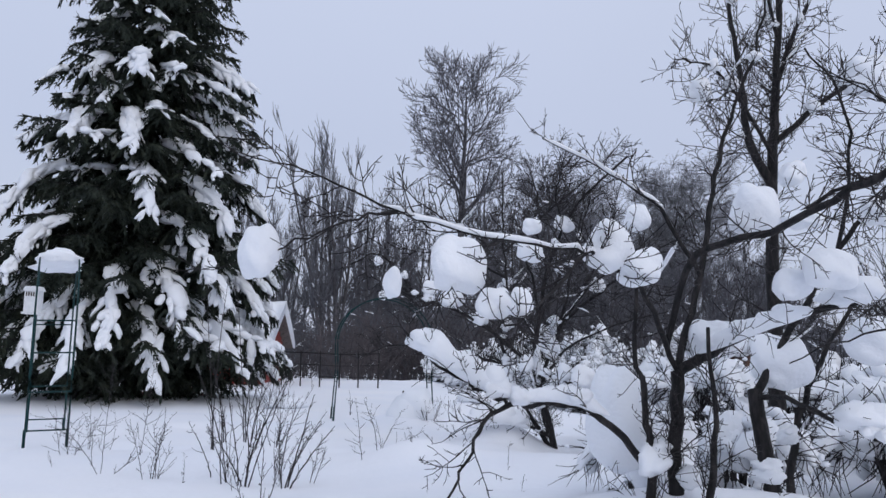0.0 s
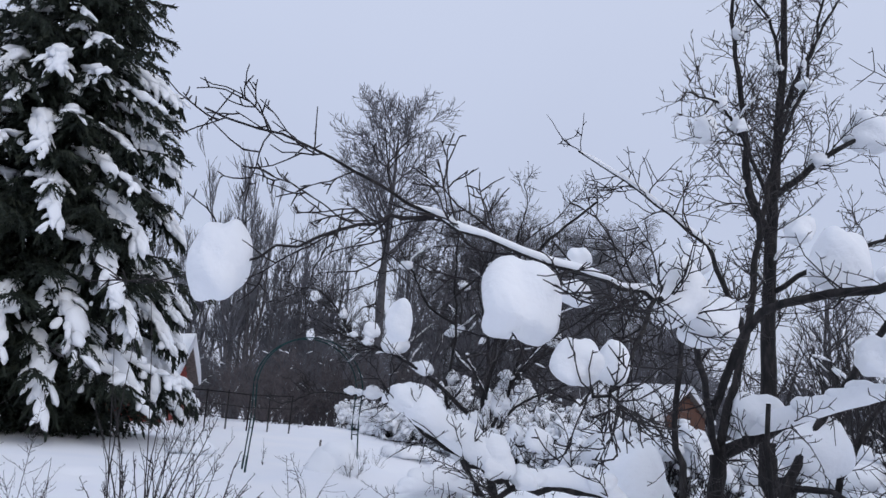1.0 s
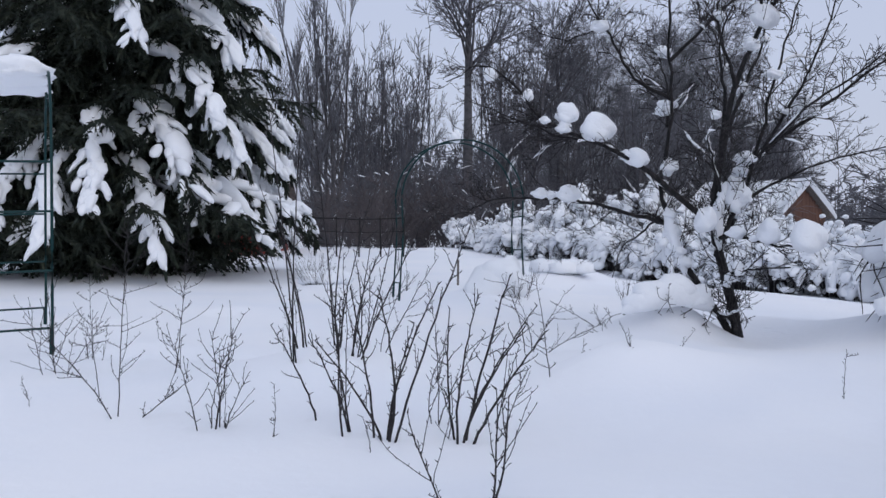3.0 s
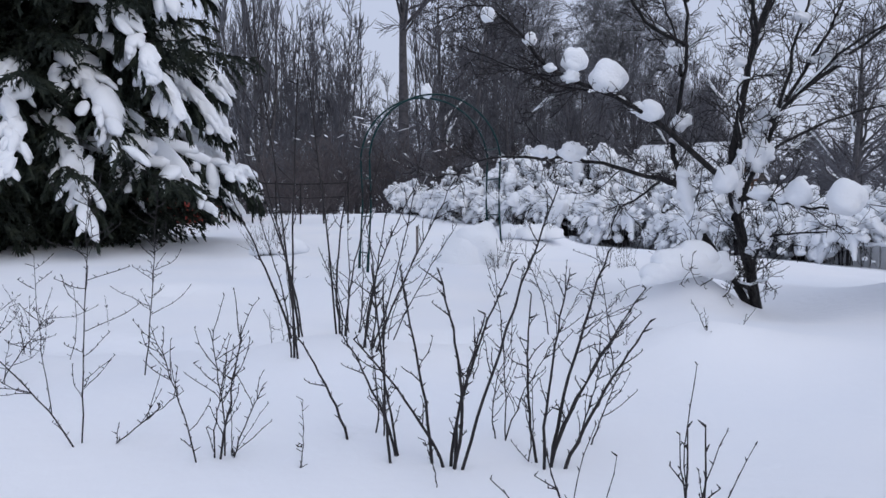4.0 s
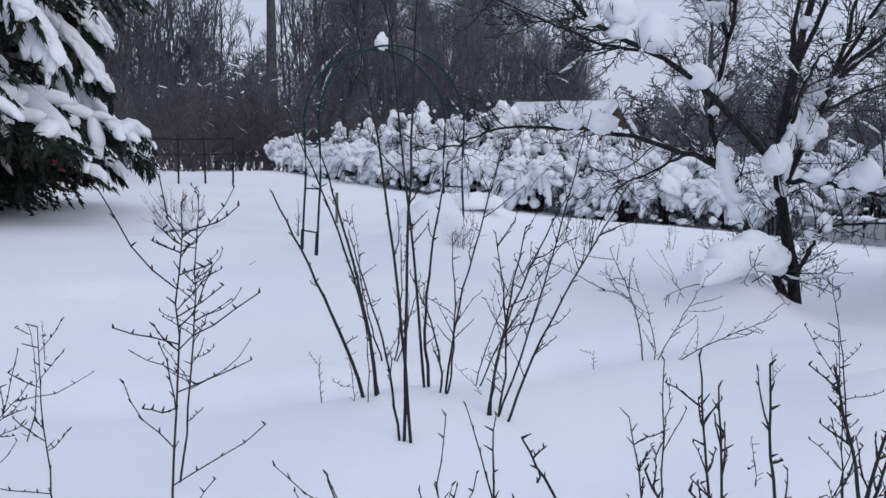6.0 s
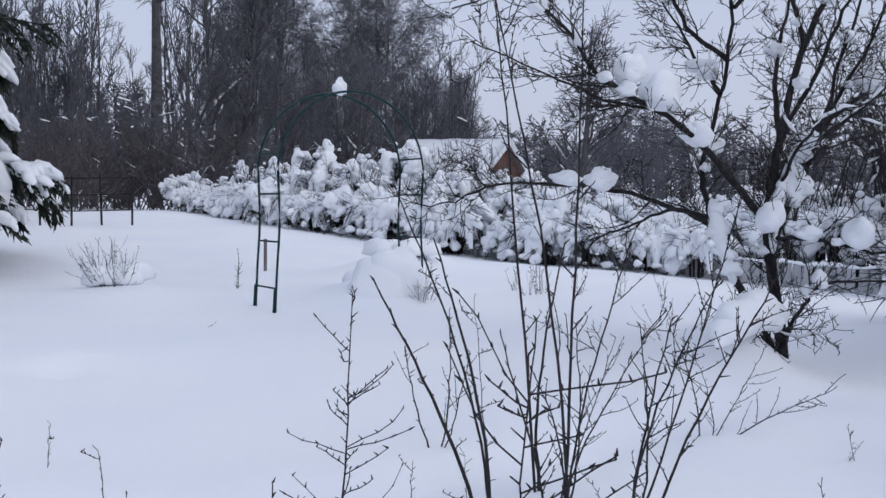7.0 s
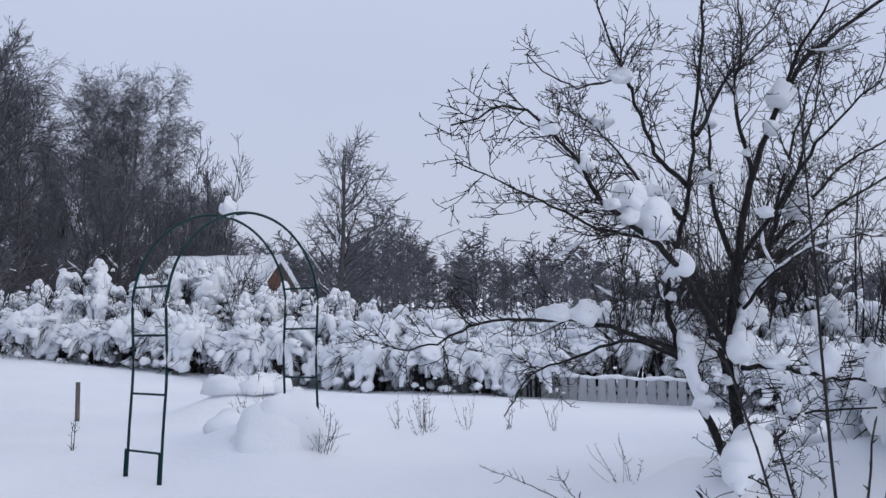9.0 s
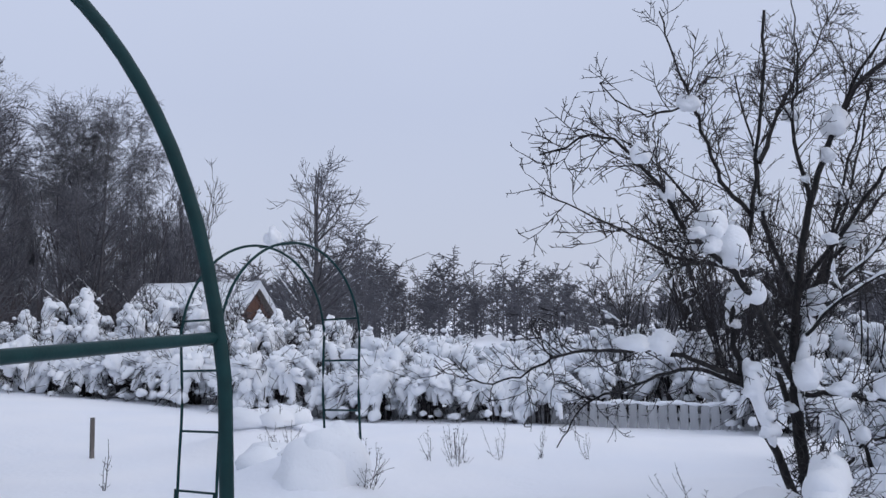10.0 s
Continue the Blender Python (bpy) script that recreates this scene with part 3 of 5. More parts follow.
    # heavy boughs that hang like tents: a ridge of snow with fingers falling off both sides
    for z_top, step, drop in ((1.7, 30, 1.35), (2.6, 34, 1.35), (3.5, 38, 1.2), (4.6, 42, 1.0), (5.8, 48, 0.8), (7.0, 56, 0.6)):
        for a in range(0, 360, step):
            if rng.random() < 0.12:
                continue
            a = math.radians(a + rng.uniform(-0.35, 0.35) * step + 17 * z_top)
            out = np.array([math.cos(a), math.sin(a), 0.0])
            side = np.array([-out[1], out[0], 0])
            rim = spread * (1 - max(0.0, z_top - drop) / height) ** 0.64 * rng.uniform(0.92, 1.08)
            r0 = rim * rng.uniform(0.45, 0.6)
            dz = drop * rng.uniform(0.8, 1.15)
            zt = z_top + rng.uniform(-0.25, 0.25)
            us = np.linspace(0, 1, 15)
            ridge = np.array([base + out * (r0 + (rim - r0) * u) + side * 0.12 * math.sin(3 * u + a) + (0, 0, max(0.03, zt - dz * (0.25 * u + 0.75 * u ** 1.6))) for u in us])
            boughs.tube(ridge - (0, 0, 0.06), np.linspace(0.03, 0.01, 15), 5)
            fat = rng.uniform(0.11, 0.17)
            prof = fat * np.sin(np.linspace(0.35, 2.95, 15)) ** 0.55 * np.array([rng.uniform(0.75, 1.25) for _ in us])
            drape(ridge + np.stack([np.zeros(15), np.zeros(15), prof * 0.3], -1), fat * 1.15, 9, 3)
            spray(ridge, 0.16, 20, 1.6)
            for j in range(11):
                u = 0.12 + 0.85 * (j + rng.random()) / 11
                at = np.array([np.interp(u, us, ridge[:, c]) for c in range(3)])
                for sgn in (-1, 1):
                    ln = rng.uniform(0.3, 0.7) * (1.15 - 0.55 * u)
                    way = out * rng.uniform(0.3, 0.7) + side * sgn * rng.uniform(0.5, 0.9) - np.array([0, 0, rng.uniform(0.5, 1.1)])
                    tw = shoot(rng, at, way, ln, 4, 0.08, -0.18)
                    tw[:, 2] = np.maximum(tw[:, 2], base[2] + 0.06)
                    spray(tw - (0, 0, 0.05), 0.14, int(6 + ln * 22), 1.3)
                    if rng.random() < 0.62:
                        drape(tw[:rng.randint(3, 6)], rng.uniform(0.065, 0.11), 4)
    part("trunk", trunk, BARK, tree)
    part("bough_growth", boughs, BARK, tree, stuff=True)
    part("needles", needles, NEEDLE, tree, "dark green drooping needle sprays", smooth=False, stuff=True)
    part("snow_load", snow, SNOW, tree, "fat fingers of snow hanging over the boughs", stuff=True)
    return tree


spruce(3, -6.35, 17.7, 13.8, 3.15)


# ---- hedge of snow-laden shrubs and its fence ----
def snow_shrub(seed, height, spread, stems, name="hedge_shrub", lumps=1.0, droop=False):
    rng = random.Random(seed)
    ob = plant(name, "garden shrub bowed down under thick clumps of snow", "shrub", (0, 0, 0), "snow-laden hedge")
    twig, snow = Net(), Net()
    for _ in range(stems):
        a = rng.uniform(0, 6.283)
        out = np.array([math.cos(a), math.sin(a), 0])
        reach = spread * rng.uniform(0.35, 1.0)
        top = height * rng.uniform(0.65, 1.0) * (1 - 0.25 * reach / spread)
        line = spline([out * 0.1 + (0, 0, -0.2), out * reach * 0.35 + (0, 0, top * 0.75), out * reach * 0.7 + (0, 0, top), out * reach + (0, 0, top * (rng.uniform(0.0, 0.6) if droop else rng.uniform(0.25, 0.85)))], 4)
        twig.tube(line, np.linspace(0.014, 0.004, len(line)), 4)
        for _ in range(16):
            at, way = branch_off(rng, line, rng.uniform(0.15, 1.0), 0.7)
            tw = shoot(rng, at, way, rng.uniform(0.2, 0.55), 3, 0.15, -0.02)
            twig.tube(tw, [0.007, 0.006, 0.005, 0.003], 3)
            if rng.random() < 0.27 * lumps:
                s = rng.uniform(0.03, 0.085)
                q = tw[rng.randint(1, 3)]
                lump(snow, q + (0, 0, s * 0.2), (s * rng.uniform(0.9, 1.5), s * rng.uniform(0.8, 1.2), s * rng.uniform(0.7, 1.1)), rng, 2, 0.2, 0.8)
        if rng.random() < 0.70 * lumps:
            k0 = len(line) // 3
            seg = line[k0:]
            r = np.sin(np.linspace(0.4, 2.8, len(seg))) * rng.uniform(0.06, 0.12) * np.array([rng.uniform(0.6, 1.4) for _ in seg]) + 0.01
            seg = seg + np.stack([np.zeros(len(seg)), np.zeros(len(seg)), r * 0.5], -1)
            snow.tube(seg, r, 9, flat=0.85)
            for _ in range(3):
                k = rng.randrange(1, len(seg))
                s = rng.uniform(0.07, 0.20)
                way = (seg[k] - seg[k - 1]) * (1, 1, 0.45) + np.array([rng.gauss(0, 0.03), rng.gauss(0, 0.03), -0.02])
                lump(snow, seg[k] + np.array([rng.gauss(0, 0.09), rng.gauss(0, 0.09), -0.02]), (s * rng.uniform(1.0, 1.45), s * rng.uniform(0.8, 1.1), s * rng.uniform(0.65, 0.95)), rng, 3 if s > 0.155 else 2, 0.20, 0.8, along=way)
    part("stem_growth", twig, TWIG, ob, stuff=True)
    part("snow_clumps", snow, SNOW, ob, "rounded clumps of fresh snow", stuff=True)
    return ob


shrubs = [snow_shrub(41, 1.35, 1.0, 24), snow_shrub(42, 1.6, 1.0, 22), snow_shrub(43, 0.95, 0.75, 24, droop=True), snow_shrub(44, 2.2, 0.95, 24, lumps=0.5)]
rng = random.Random(8)
fresh = [True] * 4
for row, (off, n, lo, hi, kinds) in enumerate([(-0.10, 17, 0.5, 14.6, (2, 2, 2)), (-0.1, 4, -6.4, -2.4, (2, 2)), (0.6, 18, -6.6, 15.2, (0, 0, 2)), (1.6, 15, -6.6, 14.6, (0, 1, 1)), (2.8, 9, 3.2, 14.0, (1, 3, 3)), (3.0, 4, -6.0, 3.0, (0, 1))]):
    for i in range(n):
        s = lo + (hi - lo) * (i + rng.uniform(0.15, 0.85)) / n
        open_stretch = 0.55 if -2.4 < s < 0.5 and off < 1 else 0.0
        p = FENCE_A + FENCE_DIR * s + FENCE_OUT * (off + open_stretch + rng.uniform(-0.15, 0.15))
        k = 3 if s > 4.6 and off > 0.3 and rng.random() < 0.6 else rng.choice(kinds)
        sc = (0.72 if k == 3 and off < 2 else 1.0) * rng.uniform(0.8, 1.12) * (1.0 if s > -2.5 else 0.95) * (1.02 if s > 5 else 0.98) * (0.80 if off > 2.5 and 2.5 < s < 7.0 else 1.0)
        sc *= 0.72 if s > 13.2 else 1.0
        put(shrubs[k], p.x, p.y, rng.uniform(0, 360), sc, fresh[k])
        fresh[k] = False

# paling fence along the hedge
fence = plant("paling_fence", "low pale grey paling fence half sunk in snow", "fence", (FENCE_A.x, FENCE_A.y, 0))
fence["kind"] = "structure"
rng = random.Random(9)


def box(net, centre, half, yaw=0.0, tilt=0.0, taper=1.0):
    c, s = math.cos(yaw), math.sin(yaw)
    v = np.array([(sx * half[0] * (taper if sz > 0 else 1), sy * half[1], sz * half[2]) for sz in (-1, 1) for sx, sy in ((-1, -1), (1, -1), (1, 1), (-1, 1))])
    v[:, 0] += tilt * v[:, 2]
    v = np.stack([v[:, 0] * c - v[:, 1] * s, v[:, 0] * s + v[:, 1] * c, v[:, 2]], -1) + np.asarray(centre)
    net.add(v, np.array([(0, 3, 2, 1), (4, 5, 6, 7), (0, 1, 5, 4), (1, 2, 6, 5), (2, 3, 7, 6), (3, 0, 4, 7)]))


def board_mesh(name, half, mat, taper=1.0):
    n = Net()
    box(n, (0, 0, 0), half, taper=taper)
    me = bpy.data.meshes.new(name)
    me.from_pydata(n.blocks[0][0].tolist(), [], n.blocks[0][1].tolist())
    me.materials.append(mat)
    me.update()
    return me


pale_mesh = board_mesh("pale", (0.064, 0.011, 0.36), FENCE_WOOD, 0.86)
fence_yaw = math.degrees(math.atan2(FENCE_DIR.y, FENCE_DIR.x))
s = -6.4
while s < 13.6:
    p = FENCE_A + FENCE_DIR * s
    pale = new("pale", pale_mesh)
    pale.parent = fence
    pale.matrix_basis = Matrix.Translation((p.x - FENCE_A.x, p.y - FENCE_A.y, -0.22 + rng.uniform(-0.025, 0.025))) @ pose(0, 0, 0, 0, rng.uniform(-2, 2), fence_yaw)
    s += 0.145
for zz in (-0.03, -0.40):
    a, b = FENCE_A - FENCE_DIR * 6.5, FENCE_A + FENCE_DIR * 13.7
    rail = Net()
    mid_p = (a + b) / 2 + FENCE_OUT * 0.03
    box(rail, (mid_p.x, mid_p.y, zz), ((b - a).length / 2, 0.018, 0.03), math.radians(fence_yaw))
    part("rail", rail, FENCE_WOOD, fence, smooth=False)
cap_snow = Net()
line = np.array([[*(FENCE_A + FENCE_DIR * q), 0.145 + 0.012 * math.sin(9 * q)] for q in np.arange(-6.4, 13.6, 0.07)])
cap_snow.tube(line, 0.028 + 0.010 * np.sin(np.arange(len(line)) * 1.9) + 0.006 * np.sin(np.arange(len(line)) * 0.61), 7)
part("snow_cap", cap_snow, SNOW, fence, "thin line of snow on the pales")


# ---- fruit trees in the garden ----
def twig_spec(size, levels=2, dense=1.0, snow_share=0.3, thin=0.0026):
    return dict(levels=levels, rule=[(10.5 * dense, 0.60, 0.80, 0.17, 0.05), (17.0 * dense, 0.25, 0.9, 0.17, 0.05), (16.0 * dense, 0.06, 1.0, 0.12, 0.05)],
                size=size, thin=thin, twig_below=0.008, slim=0.006, sides=8, snow_min=0.005, snow_share=snow_share, snow_rad=0.012, **{"from": [0.14, 0.08, 0.1, 0.1]})


def fruit_tree(seed, name, label, base, limbs, caps, spec, pillows=(), clots=14):
    rng = random.Random(seed)
    twig, snow = Net(), Net()
    tree = plant(name, label, "tree", base)
    for pts, r0, r1 in limbs:
        wood = Net()
        limb(rng, wood, twig, snow, pts, r0, r1, spec)
        part("limb" if r0 < 0.05 else "trunk", wood, BARK, tree)
    part("twig_growth", twig, TWIG, tree, "dark leafless twigs", stuff=True)
    for _ in range(clots):
        pts, r0, r1 = rng.choice([q for q in limbs if q[1] >= 0.018])
        at, _ = branch_off(rng, spline(pts, 3), rng.uniform(0.1, 0.8), 0.5)
        q = rng.uniform(0.025, 0.075)
        lump(snow, at + np.array([rng.gauss(0, 0.03), rng.gauss(0, 0.03), q * 0.5]), (q * rng.uniform(0.9, 1.6), q, q * rng.uniform(0.7, 1.2)), rng, 3, 0.2, 0.8)
    part("branch_snow", snow, SNOW, tree, "snow along the branches", stuff=True)
    for centre, size in caps:
        net = Net()
        dome(net, centre, size, rng)
        part("snow_cap", net, SNOW, tree, "domed cap of snow")
    for points, radius in pillows:
        net = Net()
        pillow(net, points, radius, rng)
        part("snow_pillow", net, SNOW, tree, "long bolster of snow on a branch")
    return tree


near_limbs = [
    ([(1.30, 4.85, -0.40), (1.27, 4.83, 0.25), (1.27, 4.81, 0.56), (1.28, 4.80, 0.97)], 0.048, 0.036),
    ([(1.05, 4.75, -0.40), (1.12, 4.78, 0.3), (1.10, 4.70, 0.62), (1.02, 4.60, 1.00), (0.98, 4.55, 1.5)], 0.035, 0.010),
    ([(1.36, 4.70, -0.40), (1.40, 4.65, 0.3), (1.42, 4.60, 0.7), (1.36, 4.5, 1.2)], 0.030, 0.010),
    ([(1.28, 4.80, 0.97), (1.55, 4.62, 1.15), (1.86, 4.40, 1.29), (2.28, 4.19, 1.38)], 0.032, 0.014),
    ([(1.28, 4.80, 0.97), (1.02, 4.40, 1.33), (0.74, 3.98, 1.47), (0.55, 3.78, 1.50), (0.20, 3.38, 1.48), (-0.20, 3.22, 1.55), (-0.47, 3.16, 1.66), (-0.79, 3.15, 1.75)], 0.017, 0.0028),
    ([(-0.20, 3.22, 1.55), (-0.39, 3.23, 1.51), (-0.64, 3.27, 1.41), (-0.80, 3.29, 1.37)], 0.007, 0.0028),
] + [
    ([(1.14, 4.80, 0.40), (0.86, 4.77, 0.71), (0.64, 4.77, 0.78), (0.36, 4.72, 0.78), (0.17, 4.71, 0.86), (-0.08, 4.69, 1.00), (-0.23, 4.72, 1.16)], 0.024, 0.006),
    ([(0.36, 4.72, 0.78), (0.19, 4.58, 0.67), (0.10, 4.50, 0.45), (-0.05, 4.42, 0.2)], 0.014, 0.006),
    ([(1.28, 4.80, 0.97), (1.44, 4.88, 1.51), (1.58, 5.01, 2.13), (1.70, 5.07, 2.50), (1.88, 5.12, 2.94), (2.03, 5.15, 3.55)], 0.022, 0.007),
] + [
    ([(1.44, 4.88, 1.51), (1.15, 4.64, 1.84), (0.86, 4.53, 2.01), (0.48, 4.41, 2.17)], 0.016, 0.004),
    ([(2.20, 2.70, 1.86), (1.79, 3.14, 1.80), (1.60, 3.55, 1.70), (1.49, 3.96, 1.63), (1.27, 4.37, 1.56), (1.20, 4.72, 1.10)], 0.014, 0.020),
    ([(0.20, 3.38, 1.48), (0.10, 3.22, 1.38), (-0.02, 3.15, 1.27)], 0.007, 0.003),
    ([(0.60, 3.80, 1.48), (0.40, 3.40, 1.28), (0.22, 3.10, 1.14), (0.12, 3.05, 1.12)], 0.009, 0.003),
]
near_caps = [
    ((0.03, 3.19, 1.33), (0.092, 0.09, 0.115)), ((-0.735, 3.30, 1.39), (0.072, 0.075, 0.115)), ((0.16, 3.10, 1.20), (0.060, 0.06, 0.065)),
    ((0.25, 3.11, 1.20), (0.048, 0.055, 0.06)), ((-0.24, 3.69, 1.31), (0.044, 0.045, 0.075)), ((0.74, 3.97, 1.52), (0.125, 0.12, 0.13)), ((0.90, 4.05, 1.44), (0.10, 0.11, 0.10)),
] + [
    ((1.53, 4.24, 1.75), (0.115, 0.11, 0.15)), ((1.86, 4.17, 1.46), (0.125, 0.11, 0.11)), ((2.06, 4.25, 1.38), (0.11, 0.10, 0.08)), ((1.72, 4.30, 1.40), (0.09, 0.09, 0.09)),
    ((0.96, 4.35, 1.73), (0.066, 0.06, 0.075)), ((1.47, 4.82, 1.12), (0.13, 0.12, 0.12)), ((1.06, 5.25, 0.62), (0.20, 0.18, 0.36)),
    ((2.25, 4.66, 0.74), (0.155, 0.12, 0.085)), ((0.38, 3.96, 1.62), (0.04, 0.04, 0.045)), ((0.38, 3.98, 1.50), (0.066, 0.06, 0.05)),
    ((1.73, 4.15, 1.71), (0.09, 0.08, 0.05)), ((1.35, 5.40, 0.42), (0.22, 0.2, 0.3)), ((2.14, 5.53, 1.02), (0.18, 0.17, 0.2)), ((2.48, 5.01, 1.14), (0.15, 0.14, 0.16)),
]
near_limbs = [([(x + 0.06, y, z + 0.03) for x, y, z in pts], r0, r1) for pts, r0, r1 in near_limbs]
near_caps = [((x + 0.06, y, z + 0.03), size) for (x, y, z), size in near_caps]
fruit_tree(51, "plum_tree", "old many-stemmed plum tree with large caps of snow", (1.28, 4.8, 0), near_limbs, near_caps, twig_spec(0.66, 3, 1.2, 0.3), [([(-0.08, 4.70, 1.09), (0.02, 4.69, 1.03), (0.23, 4.71, 0.91), (0.40, 4.72, 0.83)], 0.072), ([(0.46, 4.72, 0.82), (0.70, 4.77, 0.82), (0.94, 4.77, 0.75)], 0.045), ([(1.45, 4.68, 1.10), (1.70, 4.5, 1.22), (1.9, 4.38, 1.30)], 0.045)], 8)

stump_limbs = [
    ([(2.10, 5.34, -0.40), (2.09, 5.34, 0.15), (2.04, 5.40, 0.52), (2.01, 5.46, 0.89)], 0.060, 0.045),
    ([(2.01, 5.46, 0.85), (2.11, 5.06, 0.84), (2.25, 4.67, 0.70), (2.5, 4.2, 0.6)], 0.020, 0.008),
    ([(2.01, 5.46, 0.85), (2.22, 5.41, 1.26), (2.42, 5.16, 1.73), (2.66, 4.91, 2.10), (3.0, 4.6, 2.5)], 0.03, 0.010),
    ([(2.42, 5.16, 1.73), (2.30, 4.70, 2.15), (2.05, 4.30, 2.45), (1.80, 4.1, 2.6)], 0.014, 0.005),
] + [
    ([(2.90, 3.60, 1.30), (2.45, 3.55, 1.75), (2.05, 3.50, 2.05), (1.60, 3.45, 2.25)], 0.011, 0.003),
    ([(2.90, 4.40, 1.80), (2.50, 4.30, 2.20), (2.10, 4.15, 2.42), (1.70, 4.05, 2.50)], 0.011, 0.003),
    ([(2.60, 3.70, 1.05), (2.20, 3.70, 1.20), (1.85, 3.75, 1.18), (1.55, 3.80, 1.05)], 0.010, 0.003),
    ([(2.95, 4.9, -0.4), (2.92, 4.8, 0.9), (2.75, 4.6, 1.5), (2.55, 4.4, 2.3), (2.45, 4.3, 3.0)], 0.03, 0.006),
    ([(2.30, 5.70, -0.4), (2.33, 5.68, 0.5), (2.45, 5.6, 1.0), (2.7, 5.5, 1.5)], 0.035, 0.012),
]
fruit_tree(52, "plum_tree", "dark leaning plum trunk beside the larger tree in snow", (2.1, 5.34, 0), stump_limbs, [((2.62, 5.0, 1.95), (0.12, 0.1, 0.1)), ((2.9, 5.2, 0.9), (0.16, 0.15, 0.15))], twig_spec(0.7, 3, 0.8, 0.25))

tall_limbs = [
    ([(2.95, 7.45, -0.5), (2.93, 7.42, 0.8), (2.92, 7.40, 1.8), (2.93, 7.38, 2.8), (3.0, 7.4, 3.6), (3.05, 7.4, 4.6), (3.0, 7.4, 5.6)], 0.085, 0.02),
    ([(2.93, 7.38, 2.6), (2.7, 7.3, 3.0), (2.6, 7.2, 3.6), (2.5, 7.2, 4.4), (2.55, 7.2, 5.2)], 0.045, 0.01),
    ([(2.95, 7.4, 3.0), (3.4, 7.2, 3.4), (3.9, 7.1, 3.7), (4.4, 7.0, 4.2)], 0.03, 0.008),
] + [
    ([(2.98, 7.4, 3.5), (3.3, 7.6, 4.2), (3.7, 7.6, 5.0)], 0.03, 0.008),
    ([(2.92, 7.40, 2.2), (3.3, 7.0, 2.5), (3.9, 6.8, 2.7), (4.6, 6.7, 2.75)], 0.025, 0.007),
    ([(2.93, 7.38, 2.9), (2.5, 7.0, 3.3), (2.2, 6.8, 3.5), (1.9, 6.7, 3.5)], 0.02, 0.006),
    ([(3.02, 7.4, 4.0), (2.75, 7.1, 4.4), (2.4, 7.0, 4.6)], 0.02, 0.006),
]
fruit_tree(53, "pear_tree", "tall dark leafless fruit tree with upright twigs", (2.95, 7.45, 0), tall_limbs, [((3.7, 7.2, 3.55), (0.2, 0.16, 0.2)), ((2.9, 6.9, 2.6), (0.12, 0.1, 0.12)), ((2.15, 6.9, 3.3), (0.10, 0.1, 0.12)), ((4.1, 6.9, 2.75), (0.2, 0.15, 0.15))], twig_spec(1.1, 3, 0.9, 0.2, 0.0036))

S1 = [(1.47, 10.38, -0.50), (1.42, 10.38, 0.0), (1.24, 10.36, 0.71), (1.17, 10.34, 1.08), (1.22, 10.31, 1.53), (1.30, 10.23, 2.11), (1.49, 10.11, 2.66), (1.73, 9.97, 3.03), (2.15, 9.64, 3.42)]
S2 = [(1.44, 10.38, -0.30), (1.30, 10.40, 0.12), (0.98, 10.45, 0.61), (0.85, 10.53, 1.01), (0.78, 10.56, 1.34), (0.83, 10.45, 1.90), (0.77, 10.32, 2.54), (0.75, 10.24, 3.33)]
S2b = [(0.84, 10.43, 2.04), (0.52, 10.46, 2.23), (0.31, 10.49, 2.60), (0.12, 10.52, 2.89), (0.03, 10.57, 3.23)]
S2c = [(0.31, 10.49, 2.60), (0.22, 10.51, 2.66), (-0.11, 10.65, 2.59), (-0.36, 10.75, 2.75)]
S3 = [(0.85, 10.53, 0.98), (0.39, 10.58, 1.10), (0.03, 10.66, 1.20), (-0.29, 10.71, 1.20), (-0.66, 10.82, 1.19), (-0.94, 10.98, 1.06), (-1.18, 11.08, 1.06)]
S4 = [(1.17, 10.36, 0.98), (0.51, 10.29, 1.47), (0.13, 10.25, 1.66), (-0.28, 10.25, 1.82), (-0.52, 10.33, 2.11), (-0.80, 10.45, 2.32), (-1.10, 10.62, 2.21)]
S4b = [(0.13, 10.25, 1.66), (-0.21, 10.45, 1.75), (-0.52, 10.60, 1.90), (-0.88, 10.81, 2.07)]
S5 = [(1.17, 10.34, 1.00), (1.53, 10.33, 1.54), (1.96, 10.26, 1.89), (2.46, 10.11, 2.30), (2.89, 9.92, 2.55)]
S6 = [(1.19, 10.34, 0.86), (1.31, 10.10, 0.88), (1.40, 9.89, 0.83), (1.64, 9.53, 0.80)]
S7 = [(1.40, 10.36, 0.07), (1.24, 10.09, 0.40), (1.26, 9.91, 0.59), (1.49, 9.55, 0.65)]
S8 = [(0.85, 10.54, 0.94), (0.85, 10.91, 1.04), (0.84, 11.33, 0.91), (0.73, 11.71, 0.74), (0.68, 11.93, 0.43)]
S9 = [(1.36, 10.36, 0.15), (1.05, 10.13, 0.30), (0.74, 9.98, 0.36), (0.28, 9.82, 0.26)]
S10 = [(1.22, 10.31, 1.53), (1.45, 10.6, 2.0), (1.75, 10.8, 2.6), (1.9, 11.0, 3.3)]
S11 = [(1.20, 10.35, 0.71), (1.6, 10.7, 1.2), (2.2, 10.8, 1.5), (2.9, 10.7, 1.7)]
S12 = [(1.31, 10.23, 2.11), (1.16, 10.26, 2.63), (1.17, 10.21, 3.05), (1.01, 10.17, 3.53)]
S13 = [(1.49, 10.11, 2.66), (1.35, 9.89, 2.98), (1.40, 9.68, 3.27), (1.33, 9.58, 3.52)]
S14 = [(1.23, 10.31, 1.53), (1.07, 9.85, 2.04), (0.92, 9.54, 2.33), (0.91, 9.25, 2.54)]
